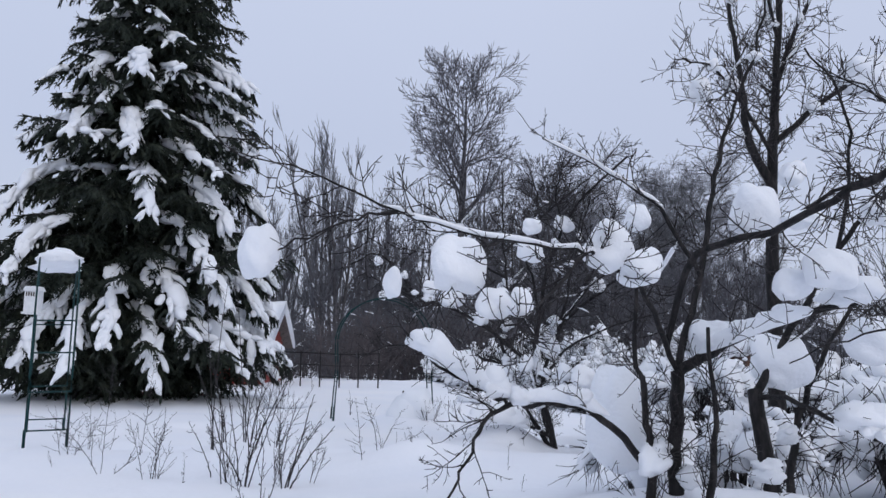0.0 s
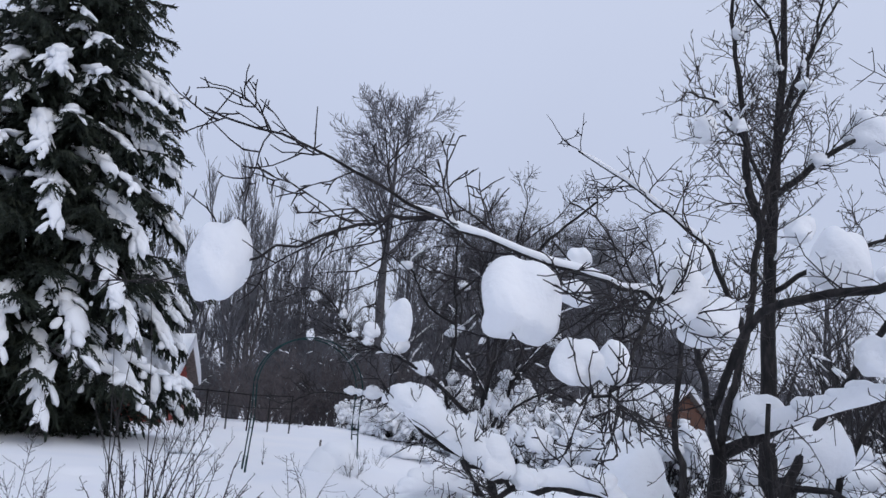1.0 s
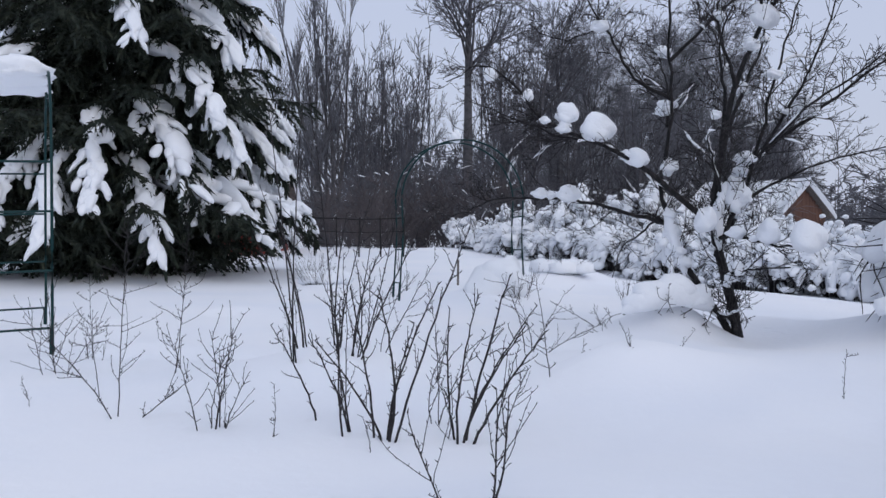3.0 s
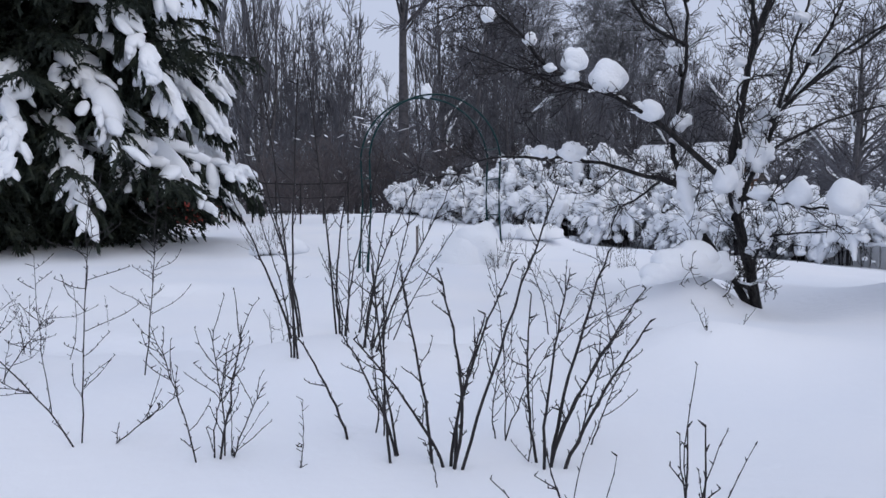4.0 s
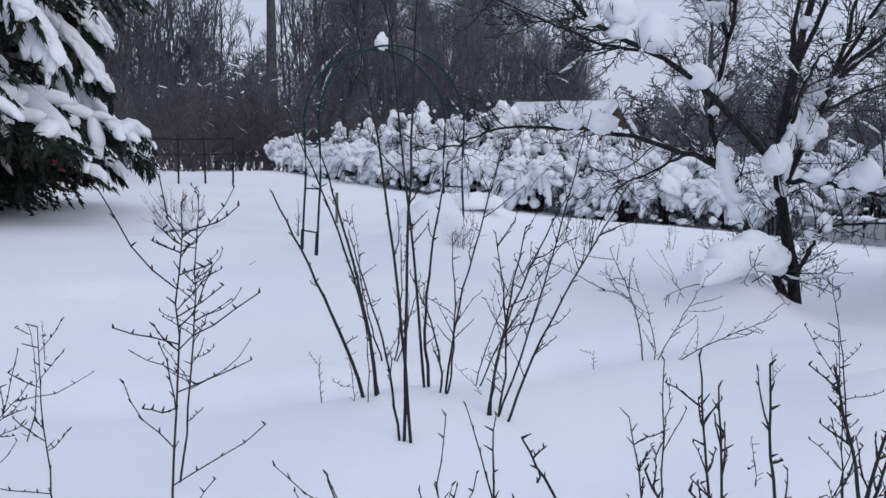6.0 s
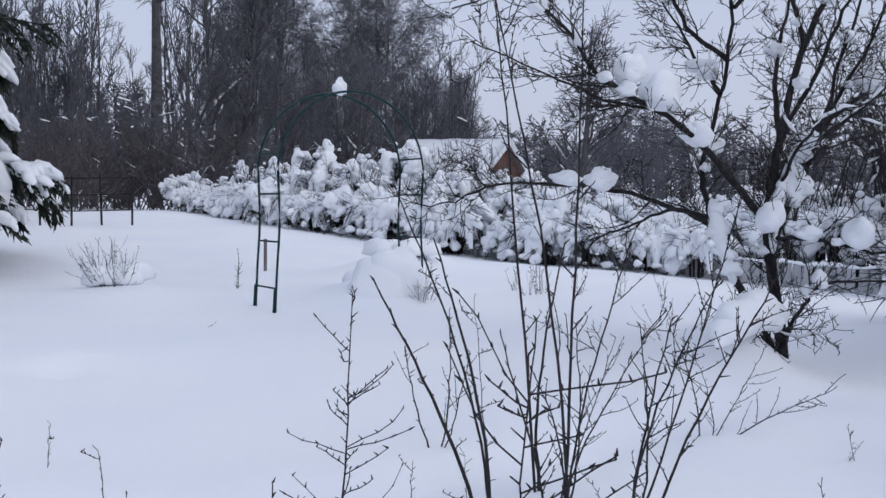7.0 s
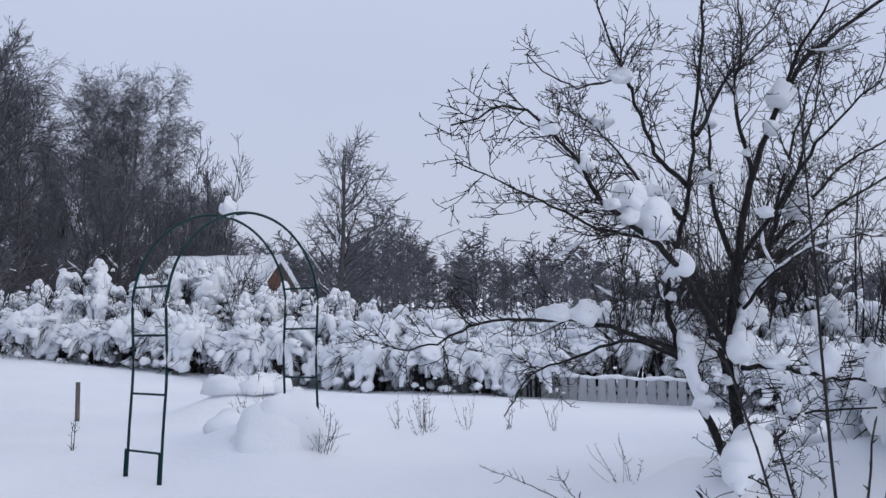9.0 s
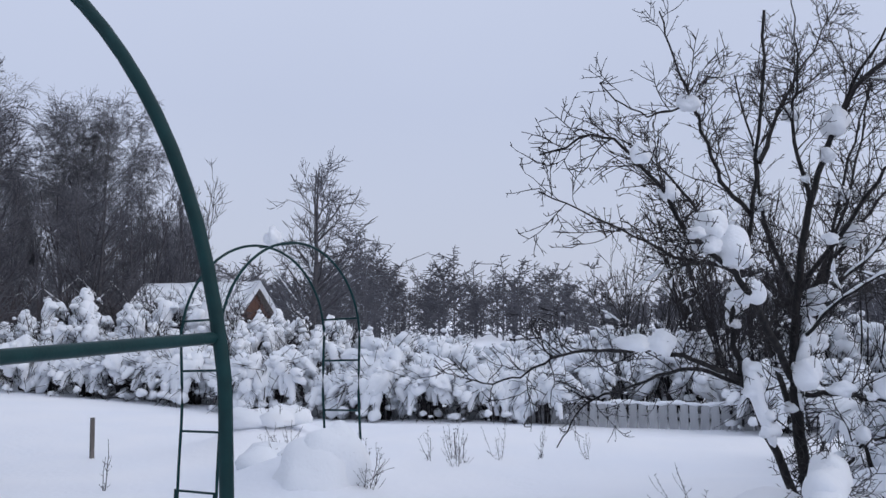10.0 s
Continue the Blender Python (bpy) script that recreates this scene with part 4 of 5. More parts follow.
S15 = [(1.21, 10.29, 1.23), (0.97, 9.86, 1.54), (0.85, 9.55, 1.65), (0.87, 9.25, 1.67)]
S16 = [(0.78, 10.33, 2.36), (1.30, 10.38, 2.87), (1.84, 10.37, 3.32), (2.26, 10.32, 3.81)]
S17 = [(0.79, 10.43, 1.82), (0.92, 10.84, 2.13), (0.95, 11.18, 2.51), (0.90, 11.49, 2.76)]
S18 = [(1.22, 10.36, 0.74), (1.46, 10.24, 1.5), (1.62, 10.12, 2.3), (1.78, 9.95, 3.0)]
S19 = [(1.53, 10.33, 1.54), (1.92, 10.18, 2.3), (2.2, 10.05, 3.3)]
S20 = [(1.46, 10.24, 1.5), (1.75, 9.9, 1.9), (2.1, 9.6, 2.2), (2.5, 9.3, 2.6)]
apple_limbs = [(S18, 0.024, 0.006), (S19, 0.018, 0.005), (S20, 0.016, 0.004), (S12, 0.018, 0.004), (S13, 0.016, 0.004), (S14, 0.020, 0.005), (S15, 0.014, 0.004), (S16, 0.016, 0.004), (S17, 0.018, 0.004), (S1, 0.051, 0.012), (S2, 0.036, 0.009), (S2b, 0.018, 0.005), (S2c, 0.009, 0.004), (S3, 0.020, 0.004), (S4, 0.026, 0.005), (S4b, 0.012, 0.004),
               (S5, 0.026, 0.007), (S6, 0.020, 0.008), (S7, 0.018, 0.006), (S8, 0.018, 0.005), (S9, 0.022, 0.006), (S10, 0.025, 0.006), (S11, 0.024, 0.006)]
apple_caps = [
    ((1.45, 9.85, 0.90), (0.10, 0.09, 0.12)), ((1.62, 9.55, 0.86), (0.13, 0.12, 0.14)), ((0.15, 10.25, 1.75), (0.16, 0.12, 0.14)), ((-0.115, 10.22, 1.88), (0.10, 0.08, 0.10)),
    ((0.22, 10.51, 2.68), (0.08, 0.06, 0.06)), ((1.49, 10.11, 2.68), (0.12, 0.1, 0.11)),
    ((1.35, 10.30, 1.20), (0.09, 0.09, 0.18)), ((0.50, 10.30, 1.52), (0.11, 0.08, 0.09)), ((1.9, 10.2, 1.95), (0.11, 0.1, 0.1)),
    ((1.24, 9.95, 0.62), (0.05, 0.05, 0.06)), ((-0.75, 10.25, 2.2), (0.05, 0.05, 0.06)), ((1.05, 10.2, 1.0), (0.08, 0.08, 0.12)),
]
fruit_tree(54, "apple_tree", "spreading leafless apple tree with clumps of snow in its forks", (1.42, 10.38, 0), apple_limbs, apple_caps, twig_spec(0.82, 3, 1.15, 0.22, 0.0030), [([(0.30, 9.83, 0.26), (0.74, 9.98, 0.33), (1.08, 10.14, 0.26)], 0.105), ([(1.22, 10.33, 0.75), (1.19, 10.30, 1.0), (1.24, 10.26, 1.30)], 0.045), ([(0.95, 10.40, 0.55), (0.86, 10.46, 0.85), (0.82, 10.5, 1.1)], 0.05)], 34)

# shrubs behind the apple tree, grey and dense
rng = random.Random(77)
mesh_spec = far_spec(1.0, 0.0045, [(4.5, 0.7, 0.45, 0.09, 0.08), (6.0, 0.45, 0.55, 0.1, 0.06)], levels=2, snow_min=0.004, snow_share=0.3, snow_rad=0.02)


def lilac(seed, height):
    rng = random.Random(seed)
    net, snow = Net(), Net()
    for _ in range(15):
        a, q = rng.uniform(0, 6.28), rng.uniform(0, 0.6)
        line = shoot(rng, (q * math.cos(a), q * math.sin(a), -0.3), (0.22 * math.cos(a), 0.22 * math.sin(a), 1), height * rng.uniform(0.65, 1), 7, 0.06, 0.03)
        ramify(rng, net, net, snow, line, np.linspace(0.018, 0.005, len(line)), 0, mesh_spec)
    ob = plant("lilac_shrub", "tall leafless lilac with dense upright grey stems", "shrub", (0, 0, 0), "shrubs behind the apple tree")
    part("stem_growth", net, TWIG, ob, stuff=True)
    part("branch_snow", snow, SNOW, ob, "snow caught among the stems", stuff=True)
    return ob


lil = put(lilac(78, 3.2), 8.2, 14.0, 0, 1.35, True)
for x, y, s in [(9.2, 12.8, 1.3), (10.2, 11.5, 1.2), (7.5, 15.7, 1.05), (9.6, 14.8, 1.4)]:
    put(lil, x, y, rng.uniform(0, 360), s)
low = snow_shrub(45, 0.9, 0.9, 26, lumps=0.55)
put(low, 2.9, 9.6, 0, 1, True)
for x, y, s in [(3.6, 10.6, 0.9), (4.2, 9.4, 1.1), (4.6, 8.0, 1.2), (3.6, 6.6, 0.9), (2.2, 6.4, 0.7), (1.4, 5.9, 0.5)]:
    put(low, x, y, rng.uniform(0, 360), s)


# ---- canes and saplings standing in the snow ----
def canes(seed, x, y, stems, height, lean, name, label, twigs=6, twig_len=0.16, r=0.0055, toward=None, spread_a=(0, 6.28)):
    rng = random.Random(seed)
    z = gz(x, y)
    ob = plant(name, label, "shrub", (x, y, z), "canes in the snow")
    for s in range(stems):
        net = Net()
        a = rng.uniform(*spread_a)
        ln = height * rng.uniform(0.6, 1.0) if s else height
        way = (1.7 * lean * math.cos(a), 1.7 * lean * math.sin(a), 1) if toward is None or s else toward
        line = shoot(rng, (x + rng.gauss(0, 0.025), y + rng.gauss(0, 0.025), z - 0.15), way, ln + 0.15, 11, 0.028 if stems == 1 else 0.065, 0.03 if stems == 1 else 0.085)
        rr = 0.72 * r * rng.uniform(0.75, 1.1)
        net.tube(line, np.linspace(rr, rr * 0.32, len(line)), 6)
        for k in range(int(twigs * rng.uniform(0.8, 1.3))):
            u = rng.uniform(0.2, 0.97)
            if stems == 1:
                at, w2 = branch_off(rng, line, u, rng.uniform(0.9, 1.35))
                tw = shoot(rng, at, w2, twig_len * rng.uniform(0.3, 1.2) * (1.25 - 0.8 * u), 4, 0.10, 0.03)
            elif k % 3:
                at, w2 = branch_off(rng, line, u, rng.uniform(0.6, 1.2))
                tw = shoot(rng, at, w2, rng.uniform(0.015, 0.06), 2, 0.12, 0.04)
            else:
                at, w2 = branch_off(rng, line, u * 0.8, rng.uniform(0.35, 0.8))
                tw = shoot(rng, at, w2, twig_len * rng.uniform(0.7, 2.2), 6, 0.10, 0.06)
            net.tube(tw, np.linspace(min(rr * 0.42, 0.0022 if stems == 1 else 0.003), 0.0011, len(tw)), 4)
            for b in tw[1:]:
                net.tube([b, b + np.array([rng.gauss(0, 0.005), rng.gauss(0, 0.005), 0.008])], [0.0022, 0.0008], 4)
        for p in line[3:]:
            net.tube([p, p + np.array([rng.gauss(0, 0.010), rng.gauss(0, 0.010), 0.014])], [0.003, 0.001], 4)
        part("stem", net, TWIG, ob)
    return ob


CANE, SAPLING = "bare dark canes standing out of the deep snow", "thin bare sapling with level side twigs in snow"


def clump(seed, x, y, tips, r=0.006, side=7, side_len=0.10, name="currant_canes", label=CANE):
    """Canes from one foot, each to its own tip (away from the foot, in metres), with buds and side twigs."""
    rng = random.Random(seed)
    z = gz(x, y)
    ob = plant(name, label, "shrub", (x, y, z), "canes in the snow")
    for dx, dy, dz in tips:
        net = Net()
        foot = np.array([x + rng.gauss(0, 0.018), y + rng.gauss(0, 0.018), z - 0.12])
        tip = np.array([x + dx, y + dy, z + dz])
        bow = np.array([rng.gauss(0, 0.02), rng.gauss(0, 0.02), 0]) - np.array([dx, dy, 0]) * 0.10
        line = spline([foot, foot + (tip - foot) * 0.35 + bow, foot + (tip - foot) * 0.7 + bow * 0.8, tip], 5)
        line[1:-1] += np.array([[rng.gauss(0, 0.0022) for _ in range(3)] for _ in line[1:-1]])
        rr = r * rng.uniform(0.6, 0.85)
        net.tube(line, np.linspace(rr, rr * 0.34, len(line)), 6)
        span = np.linalg.norm(tip - foot)
        for k in range(int(0.75 * side * span / 0.6 * rng.uniform(0.8, 1.3))):
            at, way = branch_off(rng, line, rng.uniform(0.25, 0.97), rng.uniform(0.95, 1.35) if len(tips) == 1 else rng.uniform(0.5, 1.0))
            tw = shoot(rng, at, way, side_len * rng.uniform(0.25, 1.5), 4, 0.13, 0.05)
            net.tube(tw, np.linspace(min(rr * 0.45, 0.0026), 0.0011, len(tw)), 4)
            for b in tw[1:]:
                net.tube([b, b + np.array([rng.gauss(0, 0.006), rng.gauss(0, 0.006), 0.008])], [0.0024, 0.0008], 4)
        for p in line[4:]:
            net.tube([p, p + np.array([rng.gauss(0, 0.012), rng.gauss(0, 0.012), 0.013])], [rr * 0.55, 0.001], 4)
        part("stem", net, TWIG, ob)
    return ob


def sapling(seed, x, y, tip, side=20, side_len=0.15, r=0.0045):
    return clump(seed, x, y, [tip], r, side, side_len, "sapling", SAPLING)


sapling(61, -2.68, 7.10, (0.03, 0.0, 0.90), 20, 0.15)
clump(62, -2.67, 7.06, [(-0.46, 0.06, 0.45), (0.33, -0.04, 0.19)], 0.0045, 11, 0.16)
sapling(63, -2.68, 7.93, (0.07, 0.03, 0.82), 20, 0.15)
sapling(64, -2.84, 7.38, (-0.10, 0.02, 0.60), 7, 0.08, 0.0032)
clump(65, -2.21, 6.88, [(0.08, 0.0, 0.42), (-0.02, 0.02, 0.41), (-0.21, 0.03, 0.44), (0.15, -0.02, 0.24), (0.02, 0.06, 0.30)], 0.0055, 13, 0.15)
clump(66, -1.85, 8.35, [(-0.17, 0.06, 1.62), (0.08, 0.0, 0.80)], 0.009, 3, 0.08, "tall_canes")
clump(67, -2.02, 8.35, [(-0.29, 0.10, 0.98), (-0.18, 0.05, 0.82), (-0.34, 0.14, 0.70)], 0.009, 2, 0.06, "tall_canes")
clump(68, -2.00, 7.96, [(-0.20, 0.10, 1.50), (0.02, 0.02, 1.50), (-0.18, 0.06, 0.62)], 0.007, 4, 0.14, "tall_canes")
sapling(69, -2.06, 8.27, (-0.06, 0.02, 0.66), 8, 0.08, 0.0035)
clump(70, -1.82, 8.26, [(0.20, -0.08, 0.86), (0.04, 0.0, 0.55), (-0.10, 0.03, 0.42)], 0.006, 6, 0.12, "tall_canes")
clump(71, -1.70, 8.05, [(0.27, -0.10, 0.98), (0.40, -0.15, 0.78), (0.22, -0.08, 0.74), (0.0, 0.0, 0.60), (0.09, -0.03, 0.62)], 0.0065, 7, 0.12)
clump(72, -1.47, 6.78, [(-0.30, 0.04, 0.42), (-0.03, 0.0, 0.64), (0.35, -0.02, 0.90), (-0.15, 0.03, 0.65), (0.12, 0.0, 0.50), (0.22, 0.05, 0.66)], 0.009, 8, 0.08)
clump(73, -1.60, 6.88, [(-0.11, 0.02, 0.64), (-0.07, 0.01, 0.58), (-0.21, 0.03, 0.42)], 0.0075, 8, 0.08)
clump(75, -1.69, 7.10, [(-0.05, 0.0, 0.44), (0.03, 0.0, 0.56)], 0.0055, 8, 0.09)
clump(77, -1.76, 7.03, [(-0.24, 0.04, 0.43)], 0.007, 6, 0.10)
clump(81, -1.15, 6.76, [(0.31, -0.04, 0.58), (0.20, 0.0, 0.70), (0.07, 0.0, 0.62), (0.27, -0.02, 0.50), (-0.05, 0.02, 0.56), (0.36, 0.05, 0.46)], 0.009, 8, 0.08)
clump(82, -1.25, 7.02, [(0.05, 0.0, 0.40), (0.22, -0.03, 0.42), (-0.03, 0.0, 0.64)], 0.004, 9, 0.12)
sapling(83, -1.19, 6.80, (0.0, 0.0, 0.28), 5, 0.06, 0.0035)
sapling(76, -1.92, 6.76, (-0.01, 0.0, 0.23), 5, 0.06, 0.003)
clump(79, -0.99, 6.92, [(0.14, -0.02, 0.28), (0.10, -0.02, 0.38)], 0.0045, 9, 0.12)
clump(80, -1.59, 8.60, [(0.19, -0.04, 0.52), (0.38, -0.08, 0.62)], 0.005, 8, 0.12)
clump(88, -1.72, 9.35, [(0.03, 0.0, 0.60), (0.13, -0.01, 0.41), (-0.16, 0.03, 0.44)], 0.006, 5, 0.12)
clump(100, -3.35, 7.95, [(-0.03, 0.0, 0.48), (0.11, 0.0, 0.32), (-0.14, 0.0, 0.36), (0.28, 0.05, 0.30)], 0.004, 13, 0.15)
sapling(104, -0.66, 7.66, (-0.05, 0.02, 0.53), 12, 0.14, 0.0055)
sapling(105, -1.27, 7.87, (0.10, -0.03, 0.24), 3, 0.05, 0.004)
sapling(106, -3.2, 8.5, (0.06, -0.02, 0.38), 4, 0.06, 0.003)
clump(107, -0.60, 8.95, [(-0.16, 0.09, 0.52), (-0.05, 0.03, 0.36), (0.48, -0.28, 0.24), (0.25, -0.1, 0.42)], 0.005, 10, 0.14)
clump(108, 0.42, 11.0, [(-0.46, 0.42, 0.20), (-0.10, 0.12, 0.16)], 0.006, 13, 0.08, "fallen_twig", "dark budded twig lying out over the snow")
_tr = random.Random(27)
for i in range(16):
    # stray stalks poking through the snow between the canes
    sapling(120 + i, _tr.uniform(-3.6, 0.6), _tr.uniform(6.3, 10.2), (_tr.gauss(0, 0.06), _tr.gauss(0, 0.06), _tr.uniform(0.08, 0.24)), 4, 0.06, 0.003)
canes(74, -1.15, 5.79, 3, 0.42, 0.55, "currant_canes", CANE, 9, 0.16, 0.007)
canes(84, -3.5, 8.9, 4, 0.40, 0.3, "currant_canes", CANE, 7, 0.1, 0.003)
canes(86, -1.55, 14.8, 2, 0.42, 0.1, "plant_stake", "dark dry stalk in the snow", 6, 0.06, 0.008)
canes(87, -0.12, 13.20, 9, 0.36, 0.45, "dry_perennial", "dry dark stalks beside a snow heap", 9, 0.14, 0.005)
canes(89, 0.95, 11.0, 3, 0.36, 0.6, "currant_canes", CANE, 9, 0.16, 0.004)
canes(78, -2.6, 12.4, 1, 0.3, 0.9, "fallen_twig", "thin bent twig poking out of the snow", 2, 0.05, 0.004, (1.0, 0.1, 0.2))
for i, (x, y) in enumerate([(1.3, 13.9), (1.5, 13.8), (1.65, 13.9), (1.9, 13.6), (1.45, 13.6), (2.3, 13.4), (2.6, 13.0), (1.2, 13.5)]):
    canes(90 + i, x, y, 3, 0.34, 0.25, "dry_perennial", "dry dark seed stalks standing in snow", 6, 0.07, 0.004)


# low shrub half buried, with snow between its twigs
def buried_shrub(seed, x, y, n, h, name, label):
    ob = canes(seed, x, y, n, h, 0.75, name, label, 9, 0.16, 0.005)
    rng = random.Random(seed)
    net = Net()
    for _ in range(5):
        s = rng.uniform(0.12, 0.24)
        lump(net, (x + rng.gauss(0, 0.18), y + rng.gauss(0, 0.15), gz(x, y) + 0.05), (s * 1.3, s, s * 0.8), rng, 2, 0.15, 0.5)
    part("snow_mound", net, SNOW, ob, "snow heaped among the twigs")
    return ob


buried_shrub(101, -2.65, 14.7, 16, 0.55, "low_shrub", "low bare shrub half buried in snow")
buried_shrub(102, 0.15, 14.6, 10, 0.45, "low_shrub", "bowed twigs half buried under a snow heap")
heap = plant("snow_heap", "steep heap of snow over dark twigs beside the arch", "snow heap", (-0.35, 13.5, gz(-0.35, 13.5)))
net = Net()
dome(net, (-0.34, 13.34, 0.24), (0.27, 0.26, 0.34), random.Random(3))
part("heap_body", net, SNOW, heap)
for at, size, seed in (((-0.46, 13.42, 0.14), (0.36, 0.32, 0.34), 5), ((-0.22, 13.40, 0.30), (0.17, 0.18, 0.20), 6)):
    net = Net()
    lump(net, at, size, random.Random(seed), 3, 0.10, 0.8)
    part("heap_shoulder", net, SNOW, heap)
buried_shrub(103, 0.9, 16.0, 8, 0.5, "low_shrub", "bowed twigs half buried under a snow heap")


# ---- garden arches ----
def garden_arch(name, label, a, b, depth, height, side, snow_lump, rise=0.95, waist=0.97):
    """Arch of round tube between the feet a and b: two ladders, joined by hoops and rungs overhead."""
    a, b = np.array(a, float), np.array(b, float)
    base = (a + b) / 2
    zb = gz(*base)
    arch = plant(name, label, "garden arch", (base[0], base[1], zb))
    across, half = unit(b - a), np.linalg.norm(b - a) / 2
    deep = np.array([-across[1], across[0]]) * side
    spring = height - half * rise

    def at(u, w, z):
        p = base + across * u + deep * w
        return (p[0], p[1], zb + z)

    for w in (0, depth):
        hoop = [at(-half * 1.03, w, -0.25), at(-half * 1.0, w, 0.3), at(-half * waist, w, 0.7), at(-half * 0.99, w, spring)]
        hoop += [at(-half * math.cos(q) * 0.99, w, spring + half * rise * math.sin(q)) for q in np.linspace(0.15, 2.99, 15)]
        hoop += [at(half * 0.99, w, spring), at(half * waist, w, 0.7), at(half, w, 0.3), at(half * 1.03, w, -0.25)]
        net = Net()
        pts = spline(hoop, 3)
        net.tube(pts, np.full(len(pts), 0.010), 10)
        part("hoop", net, GREEN_PAINT, arch)
        for e in (-1, 1):
            net = Net()
            net.tube([at(e * half * 1.045, w + 0.012, -0.2), at(e * half * 1.02, w + 0.012, 0.16)], [0.008, 0.008], 8)
            part("ground_spike", net, GREEN_PAINT, arch)
    spots = [(e * half * q, z) for e in (-1, 1) for q, z in ((1.0, 0.16), (waist + 0.01, 0.55), ((waist + 1) / 2, 0.95), (0.97, 1.285))]
    spots += [(-half * math.cos(q), spring + half * rise * math.sin(q)) for q in (1.57,)]
    for u, z in spots:
        net = Net()
        net.tube([at(u, 0, z), at(u, depth, z - 0.012)], [0.008, 0.008], 8)
        part("rung", net, GREEN_PAINT, arch)
    rng = random.Random(4)
    for u, z, s in snow_lump:
        net = Net()
        p = at(u, depth / 2, z)
        lump(net, p, s, rng, 3, 0.2, 0.4, turn=math.atan2(across[1], across[0]))
        part("snow_cap", net, SNOW, arch, "cap of snow on the hoop")
    return arch


garden_arch("garden_arch", "dark green tubular garden arch standing in the snow", (-1.54, 12.97), (-0.08, 13.30), 0.37, 1.84, 1, [(-0.05, 1.86, (0.06, 0.06, 0.10))])
garden_arch("garden_arch", "dark green tubular garden arch by the path, with a feeder", (-3.81, 9.00), (-4.48, 10.43), 0.40, 2.005, 1, [(0.36, 1.92, (0.19, 0.25, 0.10)), (0.12, 1.97, (0.20, 0.24, 0.13)), (-0.10, 1.985, (0.15, 0.22, 0.10))], 1.10, 1.0)

# bird feeder hung in the near arch
feeder = plant("bird_feeder", "white plastic bird feeder hanging in the garden arch", "bird feeder", (-4.38, 9.21, 1.445))
fb, fr, ff = Net(), Net(), Net()
box(fb, (-4.38, 9.21, 1.565), (0.075, 0.06, 0.115))
part("body", fb, WHITE_PLASTIC, feeder, smooth=False)
box(fr, (-4.38, 9.21, 1.705), (0.092, 0.076, 0.025), taper=0.7)
part("roof", fr, WHITE_PLASTIC, feeder, smooth=False)
box(ff, (-4.38, 9.21, 1.443), (0.09, 0.072, 0.012))
part("tray", ff, WHITE_PLASTIC, feeder, smooth=False)
for k in range(5):
    slot = Net()
    box(slot, (-4.38 + 0.026 * (k - 2), 9.148, 1.645), (0.006, 0.004, 0.022))
    part("slot", slot, SEED_BROWN, feeder, smooth=False)
hang = Net()
hang.tube([(-4.38, 9.21, 1.725), (-4.33, 9.35, 1.945)], [0.003, 0.003], 5)
part("hanger", hang, GREEN_PAINT, feeder)


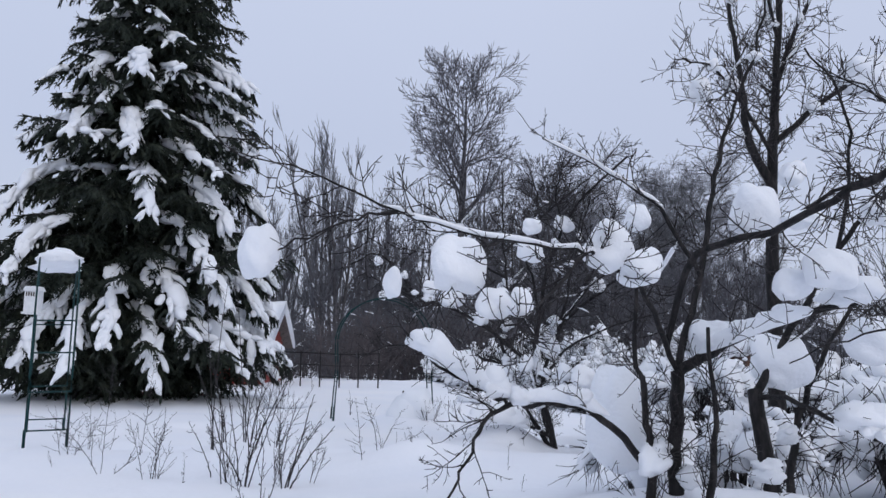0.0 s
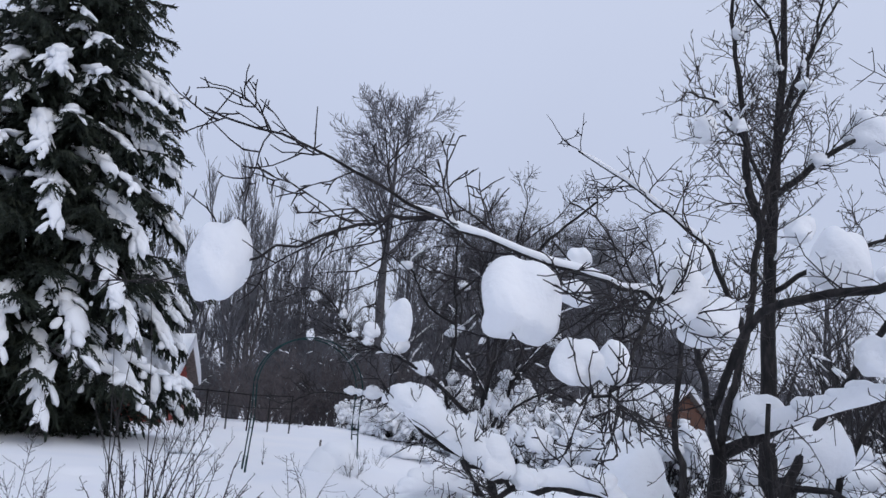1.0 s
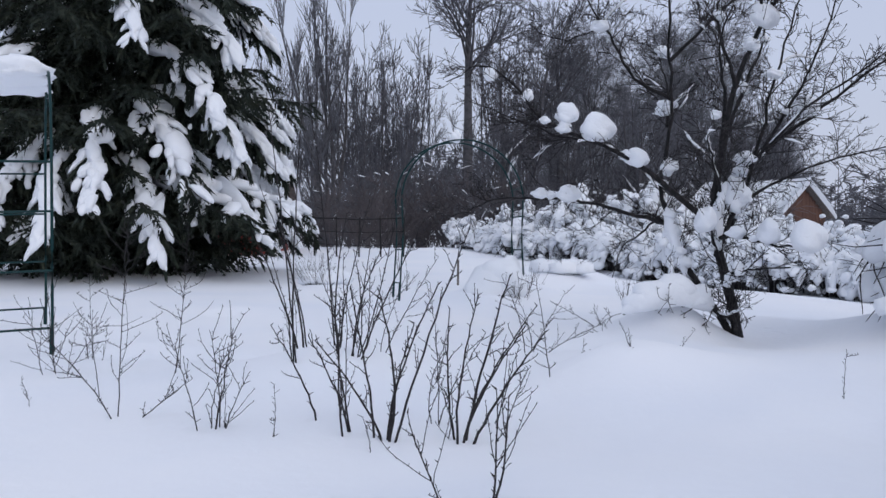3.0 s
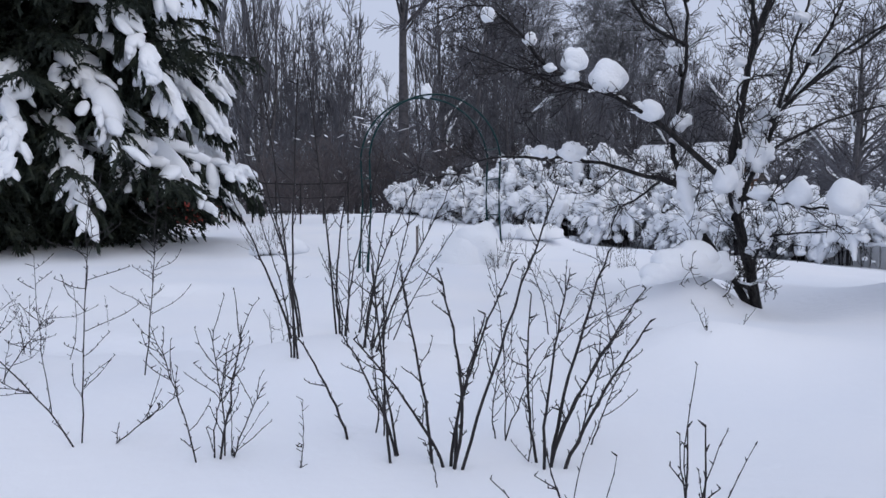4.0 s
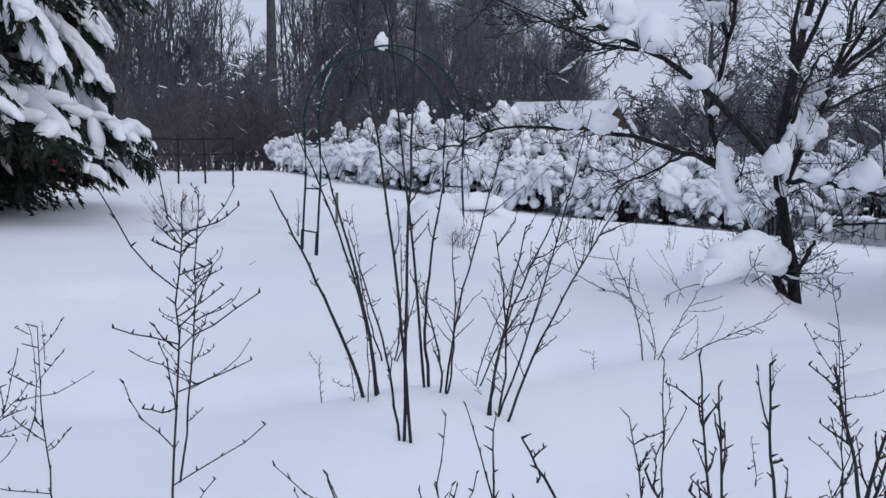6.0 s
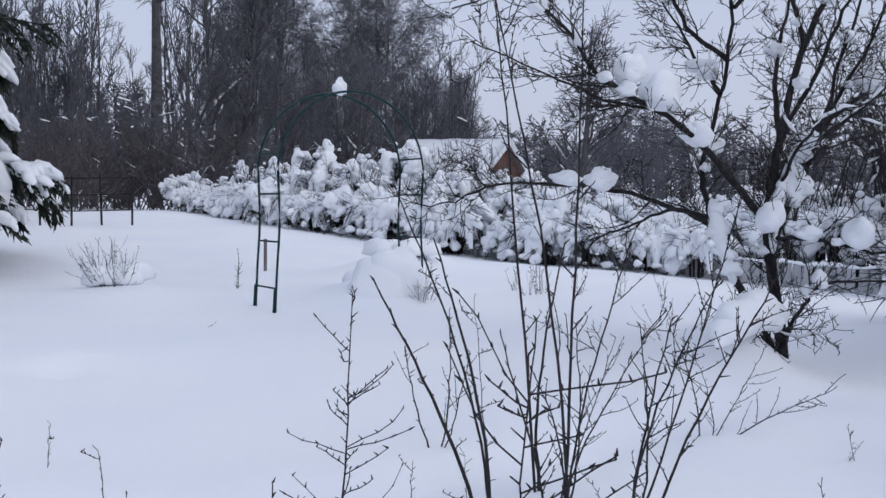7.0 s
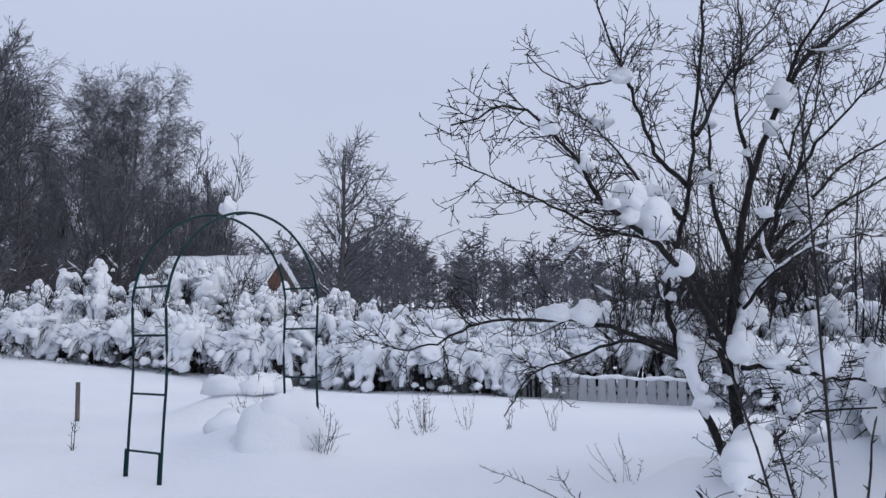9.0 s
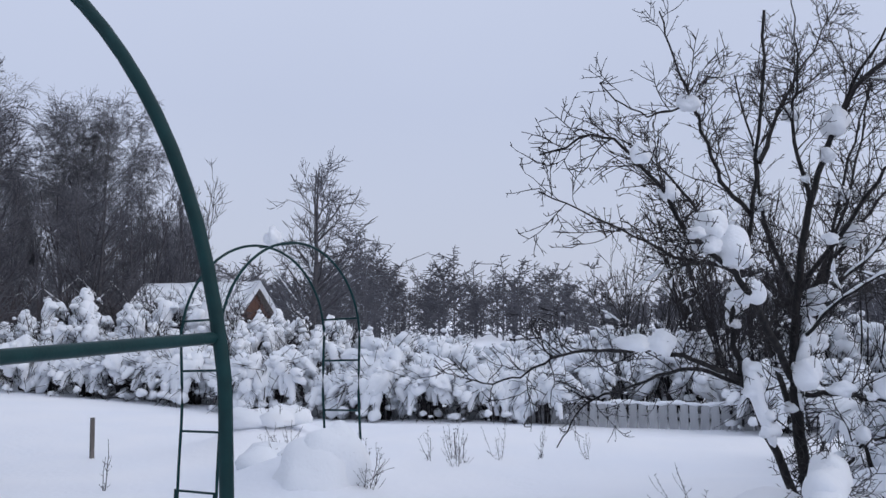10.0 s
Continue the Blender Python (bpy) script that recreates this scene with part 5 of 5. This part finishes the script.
# ---- buildings behind ----
def hut(name, label, x, y, yaw, length, width, eave, ridge, wall_mat, snow_t=0.28):
    z0 = gz(x, y)
    ob = tagged(new(name), label, "shed")
    ob.matrix_world = Matrix.Translation((x, y, z0)) @ pose(0, 0, 0, 0, 0, yaw)
    L, W = length / 2, width / 2
    boards = []
    n = max(6, int(length / 0.22))
    for sy in (-1, 1):
        for i in range(n):
            cx = -L + length * (i + 0.5) / n
            boards.append(((cx, sy * W, eave / 2 - 0.3), (length / n / 2 - 0.006, 0.014, eave / 2 + 0.3)))
    m = max(5, int(width / 0.22))
    for sx in (-1, 1):
        for i in range(m):
            cy = -W + width * (i + 0.5) / m
            h = eave + (ridge - eave) * (1 - abs(cy) / W)
            boards.append(((sx * L, cy, h / 2 - 0.3), (0.014, width / m / 2 - 0.006, h / 2 + 0.27)))
    for c, hf in boards:
        net = Net()
        box(net, c, hf)
        net.build("board", wall_mat, ob, smooth=False)
    core = Net()
    box(core, (0, 0, eave / 2 - 0.3), (L - 0.02, W - 0.02, eave / 2 + 0.28))
    core.build("wall", wall_mat, ob, smooth=False)
    for sy in (-1, 1):
        for nm, mat, lift, t, ov in (("roof", OLD_WOOD, 0.0, 0.05, 0.30), ("roof_snow", SNOW, 0.055, snow_t, 0.36)):
            net = Net()
            e = np.array([0, sy * (W + ov), eave - (ridge - eave) * ov / W])
            r = np.array([0, 0, ridge])
            xs = np.linspace(-L - ov, L + ov, 13)
            us = np.linspace(0, 1, 7)
            rg = random.Random(6)
            top = np.array([[(xx, *(r + (e - r) * u)[1:]) for u in us] for xx in xs])
            wob = np.array([[rg.uniform(-0.03, 0.03) for _ in us] for _ in xs]) if mat is SNOW else 0
            edge = np.minimum(1, np.minimum(1 - us, 1) * 6 + 0.35)[None] if mat is SNOW else 1
            lo, hi = top.copy(), top.copy()
            lo[..., 2] += lift
            hi[..., 2] += lift + t * edge + wob
            k, q = len(xs), len(us)
            idx = np.arange(k * q).reshape(k, q)
            quads = np.stack([idx[:-1, :-1], idx[1:, :-1], idx[1:, 1:], idx[:-1, 1:]], -1).reshape(-1, 4)
            rim = np.concatenate([idx[0, :], idx[1:, -1], idx[-1, -2::-1], idx[-2:0:-1, 0]])
            nxt = np.roll(rim, -1)
            side_q = np.stack([rim, nxt, nxt + k * q, rim + k * q], -1)
            net.add(np.concatenate([lo.reshape(-1, 3), hi.reshape(-1, 3)]), np.concatenate([quads, quads + k * q, side_q]))
            net.build(nm, mat, ob, smooth=mat is SNOW)
    return ob


hut("garden_shed", "brown board shed with deep snow on its roof", 14.1, 41.6, -60, 5.0, 3.2, 2.0, 3.2, BROWN_BOARD)
hut("red_shed", "red painted board shed with deep snow on its roof", -6.9, 26.0, 0, 3.6, 3.0, 1.2, 2.1, RED_PAINT)

# wire fence and posts along the thicket
wire = plant("wire_fence", "old wire fence with thin dark posts along the thicket", "fence", (-3.3, 24.6, 0))
wire["kind"] = "structure"
rng = random.Random(19)
run = [(-9.0 + 0.56 * i, 25.2 - 0.08 * i) for i in range(14)]
for x, y in run:
    net = Net()
    net.tube([(x, y, gz(x, y) - 0.3), (x + rng.uniform(-0.03, 0.03), y, gz(x, y) + 1.0 + rng.uniform(-0.05, 0.05))], [0.022, 0.018], 6)
    part("post", net, BARK, wire)
for zz in (0.3, 0.62, 0.95):
    net = Net()
    net.tube([(x, y - 0.02, gz(x, y) + zz + 0.015 * math.sin(3 * x)) for x, y in run], [0.009 if zz < 0.9 else 0.016] * len(run), 5)
    part("wire", net, BARK, wire)
stake = plant("wooden_stake", "short grey wooden stake in the snow", "stake", (-0.69, 17.0, gz(-0.69, 17.0)))
net = Net()
box(net, (-0.69, 17.0, gz(-0.69, 17.0) + 0.12), (0.018, 0.02, 0.30))
part("stake_post", net, OLD_WOOD, stake, smooth=False)
